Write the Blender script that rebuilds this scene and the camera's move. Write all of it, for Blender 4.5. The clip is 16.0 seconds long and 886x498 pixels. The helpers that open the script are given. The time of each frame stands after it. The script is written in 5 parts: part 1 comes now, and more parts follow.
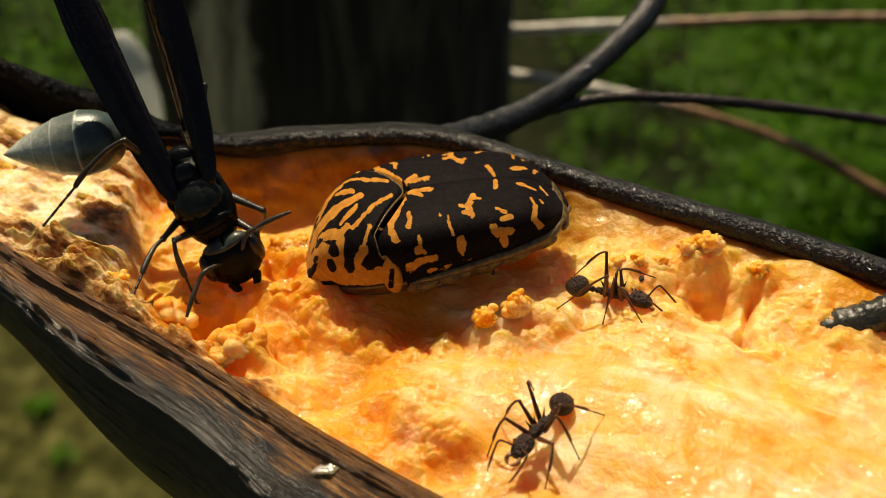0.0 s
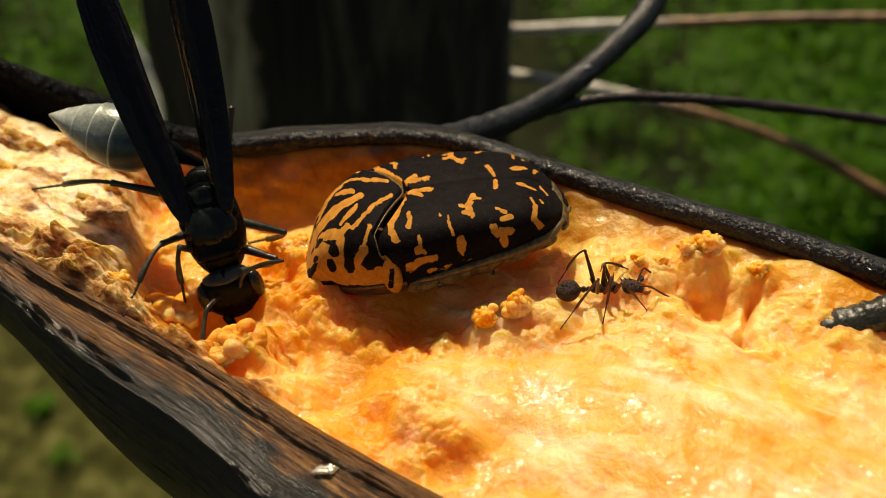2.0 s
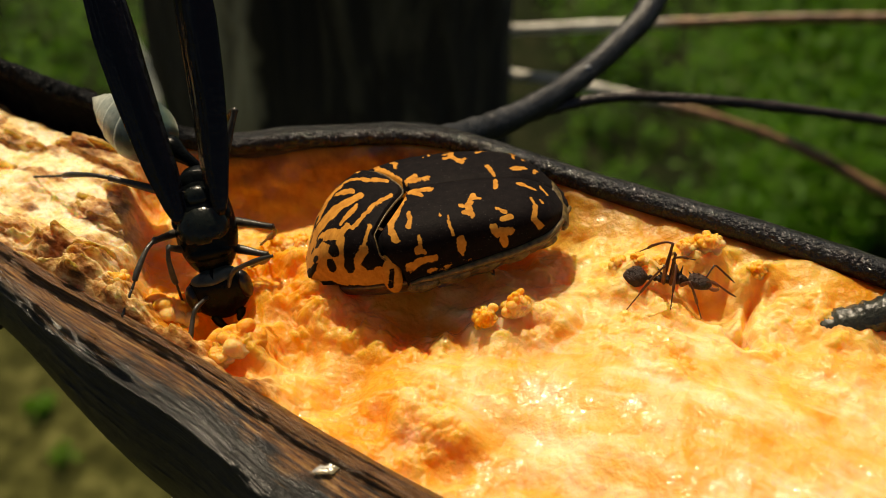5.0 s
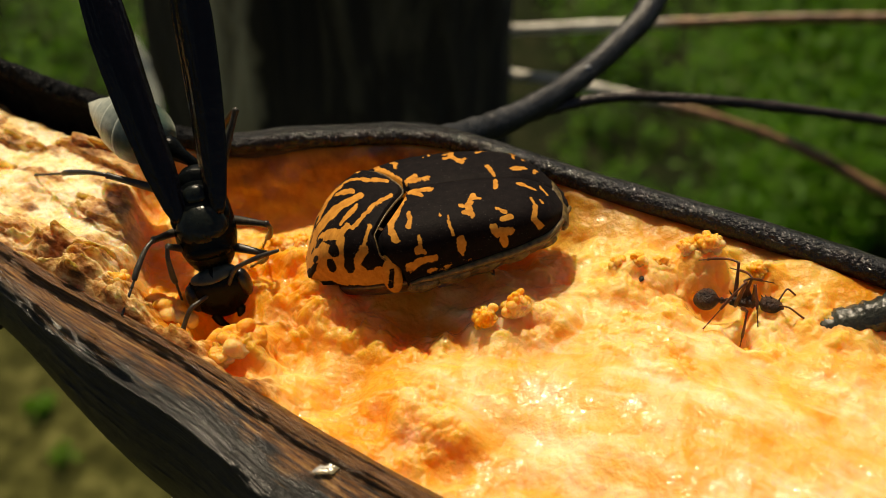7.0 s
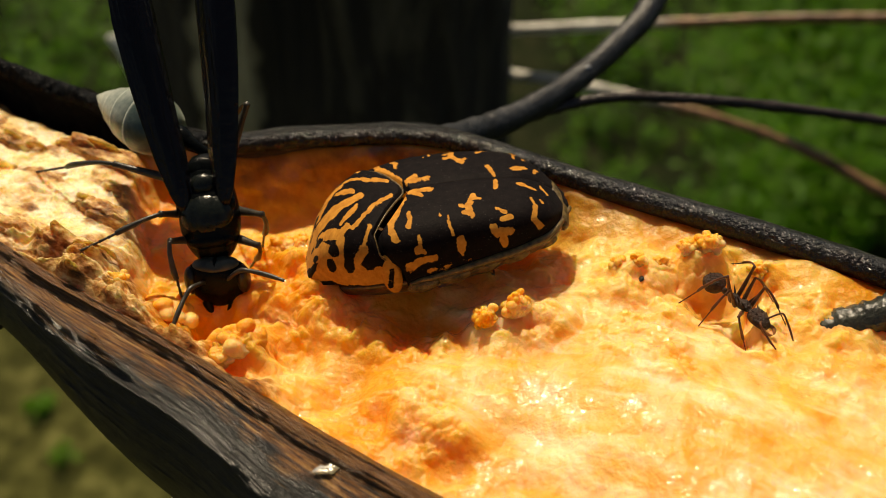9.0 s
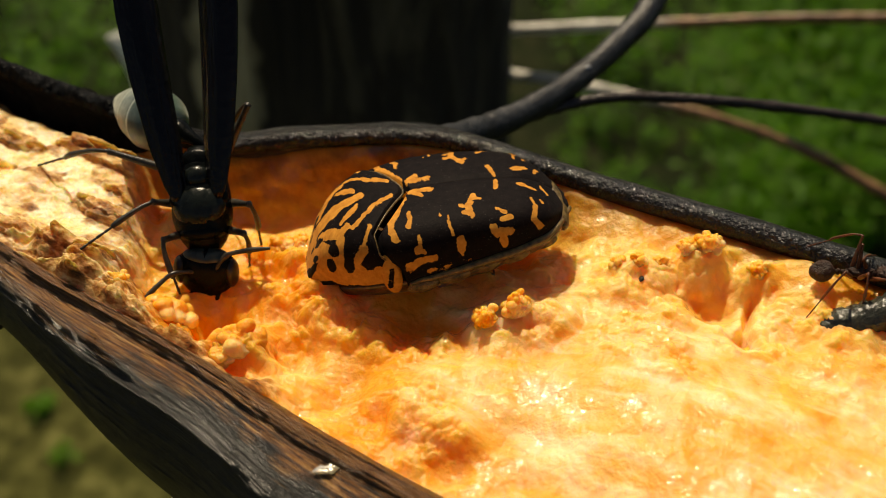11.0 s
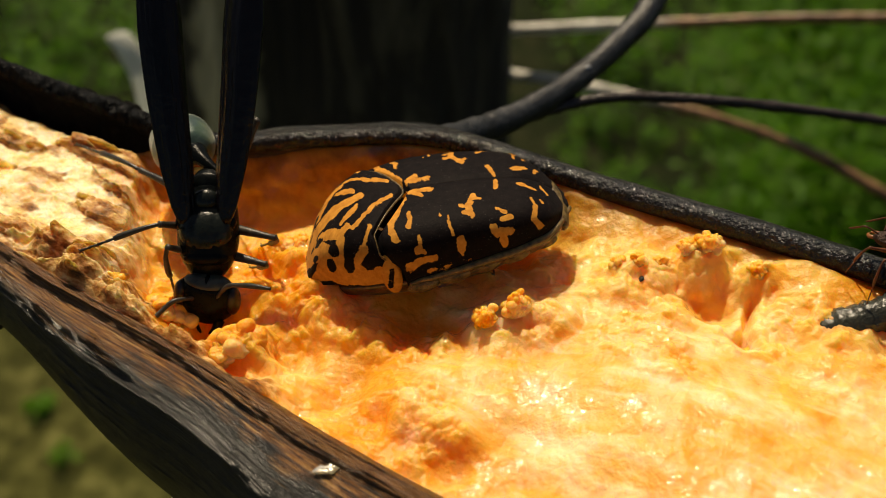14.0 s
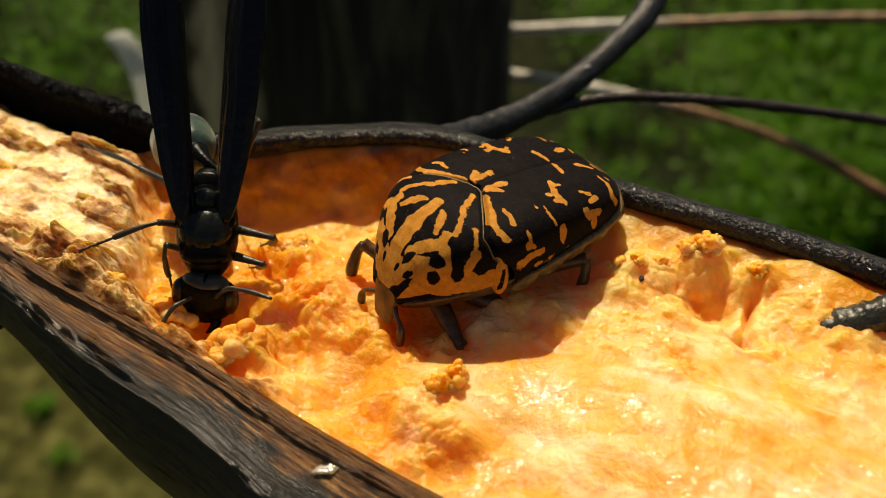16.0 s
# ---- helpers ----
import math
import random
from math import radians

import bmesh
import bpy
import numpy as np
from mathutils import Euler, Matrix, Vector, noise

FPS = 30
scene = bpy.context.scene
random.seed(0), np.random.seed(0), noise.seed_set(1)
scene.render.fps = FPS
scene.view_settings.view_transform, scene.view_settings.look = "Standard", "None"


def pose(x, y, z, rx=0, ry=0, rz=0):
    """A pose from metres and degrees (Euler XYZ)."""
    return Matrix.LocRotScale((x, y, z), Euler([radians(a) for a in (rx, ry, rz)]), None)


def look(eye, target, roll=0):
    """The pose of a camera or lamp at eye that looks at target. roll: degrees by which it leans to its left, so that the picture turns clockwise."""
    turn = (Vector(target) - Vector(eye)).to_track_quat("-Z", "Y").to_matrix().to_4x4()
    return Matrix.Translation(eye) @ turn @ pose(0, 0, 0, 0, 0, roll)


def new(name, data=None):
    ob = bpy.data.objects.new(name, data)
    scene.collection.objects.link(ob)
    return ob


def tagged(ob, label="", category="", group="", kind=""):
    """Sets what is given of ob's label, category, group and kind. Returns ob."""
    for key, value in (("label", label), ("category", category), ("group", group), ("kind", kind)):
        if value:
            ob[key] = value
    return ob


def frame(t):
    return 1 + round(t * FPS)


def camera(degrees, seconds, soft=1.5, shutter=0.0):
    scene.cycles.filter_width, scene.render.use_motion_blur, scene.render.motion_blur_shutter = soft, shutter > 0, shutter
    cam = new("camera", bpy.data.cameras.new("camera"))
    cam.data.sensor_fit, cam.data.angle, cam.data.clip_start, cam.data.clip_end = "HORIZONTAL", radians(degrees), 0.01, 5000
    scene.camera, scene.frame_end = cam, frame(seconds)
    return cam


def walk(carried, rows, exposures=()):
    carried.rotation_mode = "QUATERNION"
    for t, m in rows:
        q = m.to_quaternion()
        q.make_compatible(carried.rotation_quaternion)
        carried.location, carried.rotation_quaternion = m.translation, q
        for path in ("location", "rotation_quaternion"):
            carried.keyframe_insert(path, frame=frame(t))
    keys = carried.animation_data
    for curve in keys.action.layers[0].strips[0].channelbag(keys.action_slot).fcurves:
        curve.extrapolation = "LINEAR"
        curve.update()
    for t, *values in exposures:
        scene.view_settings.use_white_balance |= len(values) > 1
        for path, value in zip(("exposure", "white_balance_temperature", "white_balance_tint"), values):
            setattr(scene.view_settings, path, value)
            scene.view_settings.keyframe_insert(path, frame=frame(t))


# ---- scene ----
import itertools

from mathutils.bvhtree import BVHTree

MM = 0.001


def mm(x, y, z, rx=0, ry=0, rz=0):
    """A pose from millimetres and degrees."""
    return pose(x * MM, y * MM, z * MM, rx, ry, rz)


# ---- camera: a close-up lens on a rest, 96 mm from the beetle, looking 38 degrees down ----
cam = camera(40, 16.0, soft=0.7)
EYE = (0, -0.07565, 0.0591)
walk(cam, [(0.0, look(EYE, (0, 0, 0))), (16.0, look(EYE, (0, 0, 0)))], exposures=[(0.0, 0.0, 8000, 10), (16.0, 0.0, 8000, 10)])
cam.data.dof.use_dof = True
cam.data.dof.focus_distance = 0.086
cam.data.dof.aperture_fstop = 44

# ---- light: high sun from behind the fruit, blue sky ----
SUN_FROM = Vector((-0.12, 0.53, 0.82)).normalized()
world = bpy.data.worlds.new("sky")
scene.world = world
world.use_nodes = True
wn = world.node_tree.nodes
sky = wn.new("ShaderNodeTexSky")
sky.sky_type = "NISHITA"
sky.sun_disc = False
sky.sun_elevation = math.asin(SUN_FROM.z)
sky.sun_rotation = math.atan2(SUN_FROM.x, SUN_FROM.y)
wn["Background"].inputs["Strength"].default_value = 0.048
world.node_tree.links.new(sky.outputs[0], wn["Background"].inputs[0])
sun_data = bpy.data.lights.new("sun", "SUN")
sun_data.energy, sun_data.angle, sun_data.color = 4.8, radians(0.55), (1.0, 0.91, 0.76)
sun = new("sun", sun_data)
sun.matrix_world = look(SUN_FROM * 2, (0, 0, 0))


# ---- materials ----
class Nodes:
    """Short hand for building a node material."""

    def __init__(self, name, rough=0.5, coat=0.0, metal=0.0):
        self.mat = bpy.data.materials.new(name)
        self.mat.use_nodes = True
        self.tree = self.mat.node_tree
        self.bsdf = self.tree.nodes["Principled BSDF"]
        self.bsdf.inputs["Roughness"].default_value = rough
        self.bsdf.inputs["Metallic"].default_value = metal
        self.bsdf.inputs["Coat Weight"].default_value = coat
        self.relief = None
        self.coord = self.node("ShaderNodeTexCoord").outputs["Object"]

    def node(self, kind, **props):
        n = self.tree.nodes.new(kind)
        for key, value in props.items():
            setattr(n, key, value)
        return n

    def link(self, a, b):
        self.tree.links.new(a, b)

    def set(self, socket, value):
        if isinstance(value, bpy.types.NodeSocket):
            self.link(value, socket)
        else:
            socket.default_value = value

    def mapped(self, scale, vec=None):
        n = self.node("ShaderNodeMapping")
        self.link(vec or self.coord, n.inputs["Vector"])
        n.inputs["Scale"].default_value = scale
        return n.outputs[0]

    def turned(self, degrees):
        """Coordinates turned about the upright axis."""
        n = self.node("ShaderNodeMapping")
        self.link(self.coord, n.inputs["Vector"])
        n.inputs["Rotation"].default_value = (0, 0, radians(degrees))
        return n.outputs[0]

    def noise(self, scale, detail=4.0, rough=0.6, vec=None, distortion=0.0):
        n = self.node("ShaderNodeTexNoise")
        n.inputs["Scale"].default_value = scale
        n.inputs["Detail"].default_value = detail
        n.inputs["Roughness"].default_value = rough
        n.inputs["Distortion"].default_value = distortion
        self.link(vec or self.coord, n.inputs["Vector"])
        return n.outputs["Fac"]

    def attr(self, name):
        return self.node("ShaderNodeAttribute", attribute_name=name).outputs["Fac"]

    def ramp(self, fac, *stops):
        n = self.node("ShaderNodeValToRGB")
        e = n.color_ramp.elements
        while len(e) < len(stops):
            e.new(0.5)
        for s, (pos, col) in zip(e, stops):
            s.position = pos
            s.color = (*col, 1) if len(col) == 3 else col
        self.link(fac, n.inputs[0])
        return n.outputs[0]

    def mix(self, fac, a, b, blend="MIX"):
        n = self.node("ShaderNodeMix", data_type="RGBA", blend_type=blend)
        self.set(n.inputs[0], fac)
        for sock, value in ((n.inputs[6], a), (n.inputs[7], b)):
            self.set(sock, (*value, 1) if isinstance(value, tuple) else value)
        return n.outputs[2]

    def math(self, op, a, b=0.5):
        n = self.node("ShaderNodeMath", operation=op)
        self.set(n.inputs[0], a)
        self.set(n.inputs[1], b)
        return n.outputs[0]

    def spread(self, fac, lo, hi, a=0.0, b=1.0):
        n = self.node("ShaderNodeMapRange")
        self.link(fac, n.inputs[0])
        for i, v in enumerate((lo, hi, a, b)):
            n.inputs[i + 1].default_value = v
        return n.outputs[0]

    def bump(self, height, dist, strength=1.0, under=None):
        n = self.node("ShaderNodeBump")
        n.inputs["Distance"].default_value = dist
        n.inputs["Strength"].default_value = strength
        self.link(height, n.inputs["Height"])
        if under is not None:
            self.link(under, n.inputs["Normal"])
        self.link(n.outputs[0], self.bsdf.inputs["Normal"])
        coat = self.bsdf.inputs["Coat Normal"]
        if not coat.is_linked or coat.links[0].from_node == self.relief:
            self.link(n.outputs[0], coat)
            self.relief = n
        return n.outputs[0]

    def color(self, value):
        self.set(self.bsdf.inputs["Base Color"], (*value, 1) if isinstance(value, tuple) else value)

    def flesh(self, weight, radius, scale):
        self.bsdf.inputs["Subsurface Weight"].default_value = weight
        self.bsdf.inputs["Subsurface Radius"].default_value = radius
        self.bsdf.inputs["Subsurface Scale"].default_value = scale


def pulp_material(name="orange_pulp", depth=0.0065, radius=(1.0, 0.5, 0.15), weight=0.62):
    m = Nodes(name, 0.3)
    big, mid, fine = m.noise(120, 3, 0.5), m.noise(420, 4, 0.55), m.noise(2600, 4)
    amber = m.ramp(big, (0.34, (0.78, 0.235, 0.010)), (0.50, (0.87, 0.36, 0.036)), (0.65, (0.91, 0.51, 0.12)))
    amber = m.mix(m.spread(mid, 0.52, 0.75, 0, 0.35), amber, (0.93, 0.66, 0.24))
    streak = m.noise(1.0, 5, 0.6, m.mapped((130, 330, 200), m.turned(28)))
    pale = m.ramp(streak, (0.36, (0.84, 0.34, 0.026)), (0.49, (0.88, 0.485, 0.12)), (0.63, (0.93, 0.71, 0.41)))
    pale = m.mix(m.spread(big, 0.38, 0.52, 0.85, 0), pale, (0.85, 0.40, 0.03))
    pale = m.mix(m.spread(m.noise(1.0, 3, 0.55, m.mapped((300, 90, 200), m.turned(8))), 0.54, 0.70, 0, 0.6), pale, (0.94, 0.82, 0.56))
    col = m.mix(m.attr("pale"), amber, pale)
    dry = m.ramp(m.noise(900, 6, 0.7, m.mapped((0.4, 1.2, 1), m.turned(28))), (0.34, (0.06, 0.02, 0.005)), (0.46, (0.32, 0.12, 0.025)), (0.56, (0.62, 0.36, 0.13)), (0.68, (0.85, 0.66, 0.36)))
    white = m.ramp(m.noise(700, 5, 0.65), (0.32, (0.82, 0.50, 0.14)), (0.46, (0.90, 0.74, 0.40)), (0.66, (0.94, 0.88, 0.68)))
    col = m.mix(m.attr("cream"), col, white)
    # the far lip's shadow on the pulp wall, painted as darker orange
    col = m.mix(m.attr("lip_shade"), col, m.ramp(mid, (0.35, (0.24, 0.065, 0.004)), (0.65, (0.58, 0.22, 0.015))))
    m.color(m.mix(m.attr("dry"), col, dry))
    m.set(m.bsdf.inputs["Subsurface Weight"], m.spread(m.attr("dry"), 0, 1, weight, 0.3))
    m.bsdf.inputs["Subsurface Radius"].default_value = radius
    m.bsdf.inputs["Subsurface Scale"].default_value = depth
    m.set(m.bsdf.inputs["Roughness"], m.math("ADD", m.spread(fine, 0.35, 0.65, 0.38, 0.55), m.math("MULTIPLY", m.attr("dry"), 0.2)))
    m.bsdf.inputs["Specular IOR Level"].default_value = 0.25
    soaked = m.spread(m.noise(300, 5, 0.7), 0.50, 0.60, 0.03, 1.0)
    soaked = m.math("MULTIPLY", soaked, m.spread(m.attr("dry"), 0, 1, 1.0, 0.3))
    m.set(m.bsdf.inputs["Coat Weight"], m.math("MULTIPLY", soaked, m.spread(m.attr("crust"), 0, 1, 1.0, 0.25)))
    m.bsdf.inputs["Coat Roughness"].default_value = 0.065
    m.bsdf.inputs["Coat IOR"].default_value = 1.65
    wet = m.node("ShaderNodeBump")
    wet.inputs["Distance"].default_value = 0.00015
    wet.inputs["Strength"].default_value = 0.9
    m.link(m.noise(2900, 2.0, 0.5), wet.inputs["Height"])
    m.link(wet.outputs[0], m.bsdf.inputs["Coat Normal"])
    b = m.bump(m.noise(1500, 3, 0.55), 0.00035, 0.4)
    m.bump(m.noise(5000, 2, 0.5), 0.00006, 0.7, b)
    return m.mat


def husk_material():
    m = Nodes("black_fruit_skin", 0.4, 0.25)
    m.bsdf.inputs["Coat Roughness"].default_value = 0.2
    m.bsdf.inputs["Specular IOR Level"].default_value = 0.5
    along = m.node("ShaderNodeCombineXYZ")
    m.link(m.attr("along"), along.inputs[0])
    m.link(m.attr("around"), along.inputs[1])
    v = along.outputs[0]
    grain = m.noise(1.0, 6, 0.65, m.mapped((0.16, 2.6, 1), v), 0.4)
    streak = m.noise(1.0, 7, 0.72, m.mapped((0.22, 11.0, 1), v), 0.4)
    blot = m.noise(190, 4, 0.65)
    skin = m.ramp(grain, (0.35, (0.0025, 0.003, 0.004)), (0.52, (0.008, 0.0085, 0.009)), (0.72, (0.024, 0.021, 0.016)))
    skin = m.mix(m.spread(streak, 0.54, 0.66, 0, 0.55), skin, (0.09, 0.065, 0.038))
    skin = m.mix(m.spread(blot, 0.60, 0.78, 0, 0.35), skin, (0.035, 0.028, 0.012))
    skin = m.mix(m.attr("black"), skin, (0.007, 0.0065, 0.006))
    torn = m.ramp(streak, (0.38, (0.02, 0.008, 0.003)), (0.47, (0.13, 0.042, 0.009)), (0.55, (0.36, 0.15, 0.03)), (0.66, (0.60, 0.34, 0.11)))
    frayed = m.math("ADD", m.attr("torn"), m.math("MULTIPLY", m.math("SUBTRACT", streak, 0.5), 0.8))
    m.color(m.mix(m.spread(frayed, 0.45, 0.80), skin, torn))
    m.set(m.bsdf.inputs["Roughness"], m.spread(blot, 0.3, 0.7, 0.25, 0.5))
    m.set(m.bsdf.inputs["Specular IOR Level"], m.spread(m.attr("black"), 0, 1, 0.5, 0.06))
    m.set(m.bsdf.inputs["Coat Weight"], m.spread(m.attr("black"), 0, 1, 0.25, 0.0))
    b = m.bump(streak, 0.0007, 1.0)
    b = m.bump(grain, 0.0006, 0.7, b)
    m.bump(m.noise(2600, 4), 0.00012, 0.7, b)
    return m.mat


def bark_material():
    m = Nodes("dark_mossy_bark", 0.85)
    tall = m.noise(1.0, 6, 0.65, m.mapped((130, 130, 26)), 0.6)
    patch = m.noise(26, 4, 0.6)
    dark = m.ramp(tall, (0.36, (0.005, 0.004, 0.003)), (0.55, (0.026, 0.021, 0.014)), (0.72, (0.11, 0.095, 0.06)))
    lichen = m.ramp(tall, (0.36, (0.16, 0.14, 0.08)), (0.66, (0.62, 0.56, 0.36)))
    x = m.node("ShaderNodeSeparateXYZ")
    m.link(m.coord, x.inputs[0])
    strip = m.math("MULTIPLY", m.spread(x.outputs[0], -0.046, -0.040), m.spread(x.outputs[0], -0.033, -0.027, 1.0, 0.0))
    side = m.math("ADD", m.spread(strip, 0.0, 1.0, -0.12, 0.16), patch)
    m.color(m.mix(m.spread(side, 0.50, 0.60), dark, lichen))
    m.bump(tall, 0.004, 0.9)
    return m.mat


def twig_material(name, dark, light, rough=0.55):
    m = Nodes(name, rough)
    n = m.noise(420, 5, 0.65)
    m.color(m.ramp(n, (0.34, dark), (0.7, light)))
    m.bump(m.noise(1500, 4), 0.0003, 0.7)
    return m.mat


def chitin(name, dark, light, rough=0.3, coat=0.25, scale=1500, bump=0.00006, gloss=0.35):
    m = Nodes(name, rough, coat)
    m.bsdf.inputs["Specular IOR Level"].default_value = gloss
    m.color(m.ramp(m.noise(scale, 4), (0.3, dark), (0.75, light)))
    m.bsdf.inputs["Coat Roughness"].default_value = 0.2
    m.bump(m.noise(scale * 3, 3), bump, 0.6)
    return m.mat


def leaf_material():
    m = Nodes("sunlit_leaves", 0.5)
    m.bsdf.inputs["Specular IOR Level"].default_value = 0.15
    rnd = m.node("ShaderNodeNewGeometry").outputs["Random Per Island"]
    col = m.ramp(rnd, (0.0, (0.045, 0.13, 0.002)), (0.6, (0.065, 0.20, 0.004)), (0.93, (0.10, 0.23, 0.010)), (1.0, (0.13, 0.12, 0.04)))
    m.color(col)
    t = m.node("ShaderNodeBsdfTranslucent")
    m.link(m.mix(0.5, col, (0.26, 0.55, 0.02)), t.inputs[0])
    mixer = m.node("ShaderNodeMixShader")
    mixer.inputs[0].default_value = 0.55
    m.link(m.bsdf.outputs[0], mixer.inputs[1])
    m.link(t.outputs[0], mixer.inputs[2])
    m.link(mixer.outputs[0], m.tree.nodes["Material Output"].inputs[0])
    return m.mat


def soil_material():
    m = Nodes("leaf_litter_soil", 0.95)
    m.bsdf.inputs["Specular IOR Level"].default_value = 0.08
    a, b = m.noise(3.2, 4, 0.6), m.noise(24, 5, 0.7)
    col = m.ramp(b, (0.3, (0.014, 0.012, 0.005)), (0.5, (0.06, 0.052, 0.022)), (0.72, (0.19, 0.165, 0.08)))
    col = m.mix(m.spread(a, 0.5, 0.62, 0, 0.8), col, m.ramp(b, (0.3, (0.006, 0.016, 0.002)), (0.7, (0.025, 0.06, 0.006))))
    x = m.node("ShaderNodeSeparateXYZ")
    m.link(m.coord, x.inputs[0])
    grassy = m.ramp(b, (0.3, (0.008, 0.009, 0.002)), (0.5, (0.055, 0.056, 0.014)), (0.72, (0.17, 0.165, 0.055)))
    # far back on the left, shade is put into the soil colour
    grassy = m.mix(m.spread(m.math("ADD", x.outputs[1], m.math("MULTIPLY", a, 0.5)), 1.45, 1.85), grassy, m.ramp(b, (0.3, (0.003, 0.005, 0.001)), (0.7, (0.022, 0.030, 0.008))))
    # from the stump rightwards the colour carries the undergrowth's shade too
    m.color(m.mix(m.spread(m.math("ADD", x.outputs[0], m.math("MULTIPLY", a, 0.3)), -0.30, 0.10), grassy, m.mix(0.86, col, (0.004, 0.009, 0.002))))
    m.bump(b, 0.02, 0.8)
    return m.mat


PULP, GRAIN, HUSK, BARK = pulp_material(), pulp_material("swollen_pulp_grains", 0.0013, (1.0, 0.66, 0.3), 0.9), husk_material(), bark_material()
LEAF, SOIL = leaf_material(), soil_material()
GREY_STALK = twig_material("grey_black_stalk", (0.005, 0.0055, 0.0065), (0.026, 0.029, 0.034), 0.45)
DARK_TWIG = twig_material("dark_brown_twig", (0.012, 0.008, 0.007), (0.05, 0.034, 0.03), 0.45)
STICK = twig_material("wet_black_stick", (0.010, 0.011, 0.009), (0.05, 0.052, 0.035), 0.25)


def lip_material():
    m = Nodes("wet_black_lip", 0.45, 0.5)
    m.bsdf.inputs["Coat Roughness"].default_value = 0.13
    m.set(m.bsdf.inputs["Coat Weight"], m.spread(m.attr("dull"), 0, 1, 0.5, 0.06))
    m.set(m.bsdf.inputs["Specular IOR Level"], m.spread(m.attr("dull"), 0, 1, 0.15, 0.03))
    n = m.noise(800, 5, 0.65)
    m.color(m.ramp(n, (0.35, (0.002, 0.002, 0.0022)), (0.7, (0.010, 0.011, 0.012))))
    b = m.bump(m.noise(1200, 3, 0.6), 0.00045, 1.0)
    m.bump(m.noise(3200, 2, 0.6), 0.00022, 1.0, b)
    return m.mat


LIP = lip_material()


def fading_twig_material():
    m = Nodes("bleached_to_brown_twig", 0.5)
    n = m.noise(300, 4)
    x = m.node("ShaderNodeSeparateXYZ")
    m.link(m.coord, x.inputs[0])
    pale = m.ramp(n, (0.3, (0.36, 0.34, 0.29)), (0.7, (0.8, 0.78, 0.7)))
    brown = m.ramp(n, (0.3, (0.07, 0.028, 0.012)), (0.7, (0.36, 0.20, 0.09)))
    m.color(m.mix(m.spread(m.math("ADD", x.outputs[0], m.math("MULTIPLY", n, 0.014)), 0.040, 0.052), pale, brown))
    m.bump(n, 0.0005, 0.6)
    return m.mat


FADING = fading_twig_material()


# ---- shapes ----
def mesh(name, verts, faces, material, smooth=True, **floats):
    """A mesh from millimetres; floats are named values per vertex."""
    me = bpy.data.meshes.new(name)
    me.from_pydata((np.asarray(verts, float) * MM).tolist(), [], faces if isinstance(faces, list) else faces.tolist())
    me.materials.append(material)
    if smooth:
        me.polygons.foreach_set("use_smooth", np.ones(len(me.polygons), bool))
    for key, values in floats.items():
        me.attributes.new(key, "FLOAT", "POINT").data.foreach_set("value", np.asarray(values, np.float32).ravel())
    me.update()
    return me


def part(name, me, parent, label="", m=None):
    ob = new(name, me)
    ob.parent = parent
    if m is not None:
        ob.matrix_basis = m
    return tagged(ob, label)


def thing(name, me, label, category, group="", kind=""):
    return tagged(new(name, me), label, category, group, kind)


def grid_faces(n, m, wrap=False):
    """Quads of an n by m grid of vertices, row by row; wrap joins the last column to the first."""
    i, j = np.meshgrid(np.arange(n - 1), np.arange(m if wrap else m - 1), indexing="ij")
    i, j = i.ravel(), j.ravel()
    k = (j + 1) % m
    return np.stack([i * m + j, (i + 1) * m + j, (i + 1) * m + k, i * m + k], 1)


def curve(points, u):
    """A smooth curve through control rows, at u in 0 to 1."""
    p = np.asarray(points, float)
    n = len(p) - 1
    x = np.clip(np.asarray(u, float) * n, 0, n - 1e-9)
    i = x.astype(int)
    f = (x - i)[:, None]
    at = lambda k: p[np.clip(k, 0, n)]
    a, b, c, d = at(i - 1), at(i), at(i + 1), at(i + 2)
    return 0.5 * (2 * b + (c - a) * f + (2 * a - 5 * b + 4 * c - d) * f ** 2 + (3 * b - a - 3 * c + d) * f ** 3)


def tube(points, radii, rings=40, seg=12, rough=0.0, seed=0):
    """A round rod along a smooth curve, with closed ends; radii follow the curve."""
    u = np.linspace(0, 1, rings)
    c = curve(points, u)
    r = curve(np.asarray(radii, float)[:, None], u)[:, 0]
    tan = np.gradient(c, axis=0)
    tan /= np.linalg.norm(tan, axis=1)[:, None] + 1e-9
    ref = np.array([0.13, 0.21, 0.97])
    s = np.cross(tan, ref)
    s /= np.linalg.norm(s, axis=1)[:, None]
    w = np.cross(s, tan)
    ang = np.linspace(0, 2 * np.pi, seg, endpoint=False)
    rr = np.repeat(r[:, None], seg, 1)
    if rough:
        rng = np.random.default_rng(seed)
        rr = rr * (1 + rough * (rng.random(rr.shape) - 0.5)) * (1 + rough * (rng.random((rings, 1)) - 0.5))
    v = c[:, None] + rr[:, :, None] * (np.cos(ang)[None, :, None] * s[:, None] + np.sin(ang)[None, :, None] * w[:, None])
    faces = grid_faces(rings, seg, True).tolist()
    v = v.reshape(-1, 3)
    v = np.vstack([v, c[:1] - tan[:1] * r[0] * 0.4, c[-1:] + tan[-1:] * r[-1] * 0.4])
    a, b = len(v) - 2, len(v) - 1
    for j in range(seg):
        k = (j + 1) % seg
        faces.append([a, j, k])
        faces.append([b, (rings - 1) * seg + k, (rings - 1) * seg + j])
    return v, faces


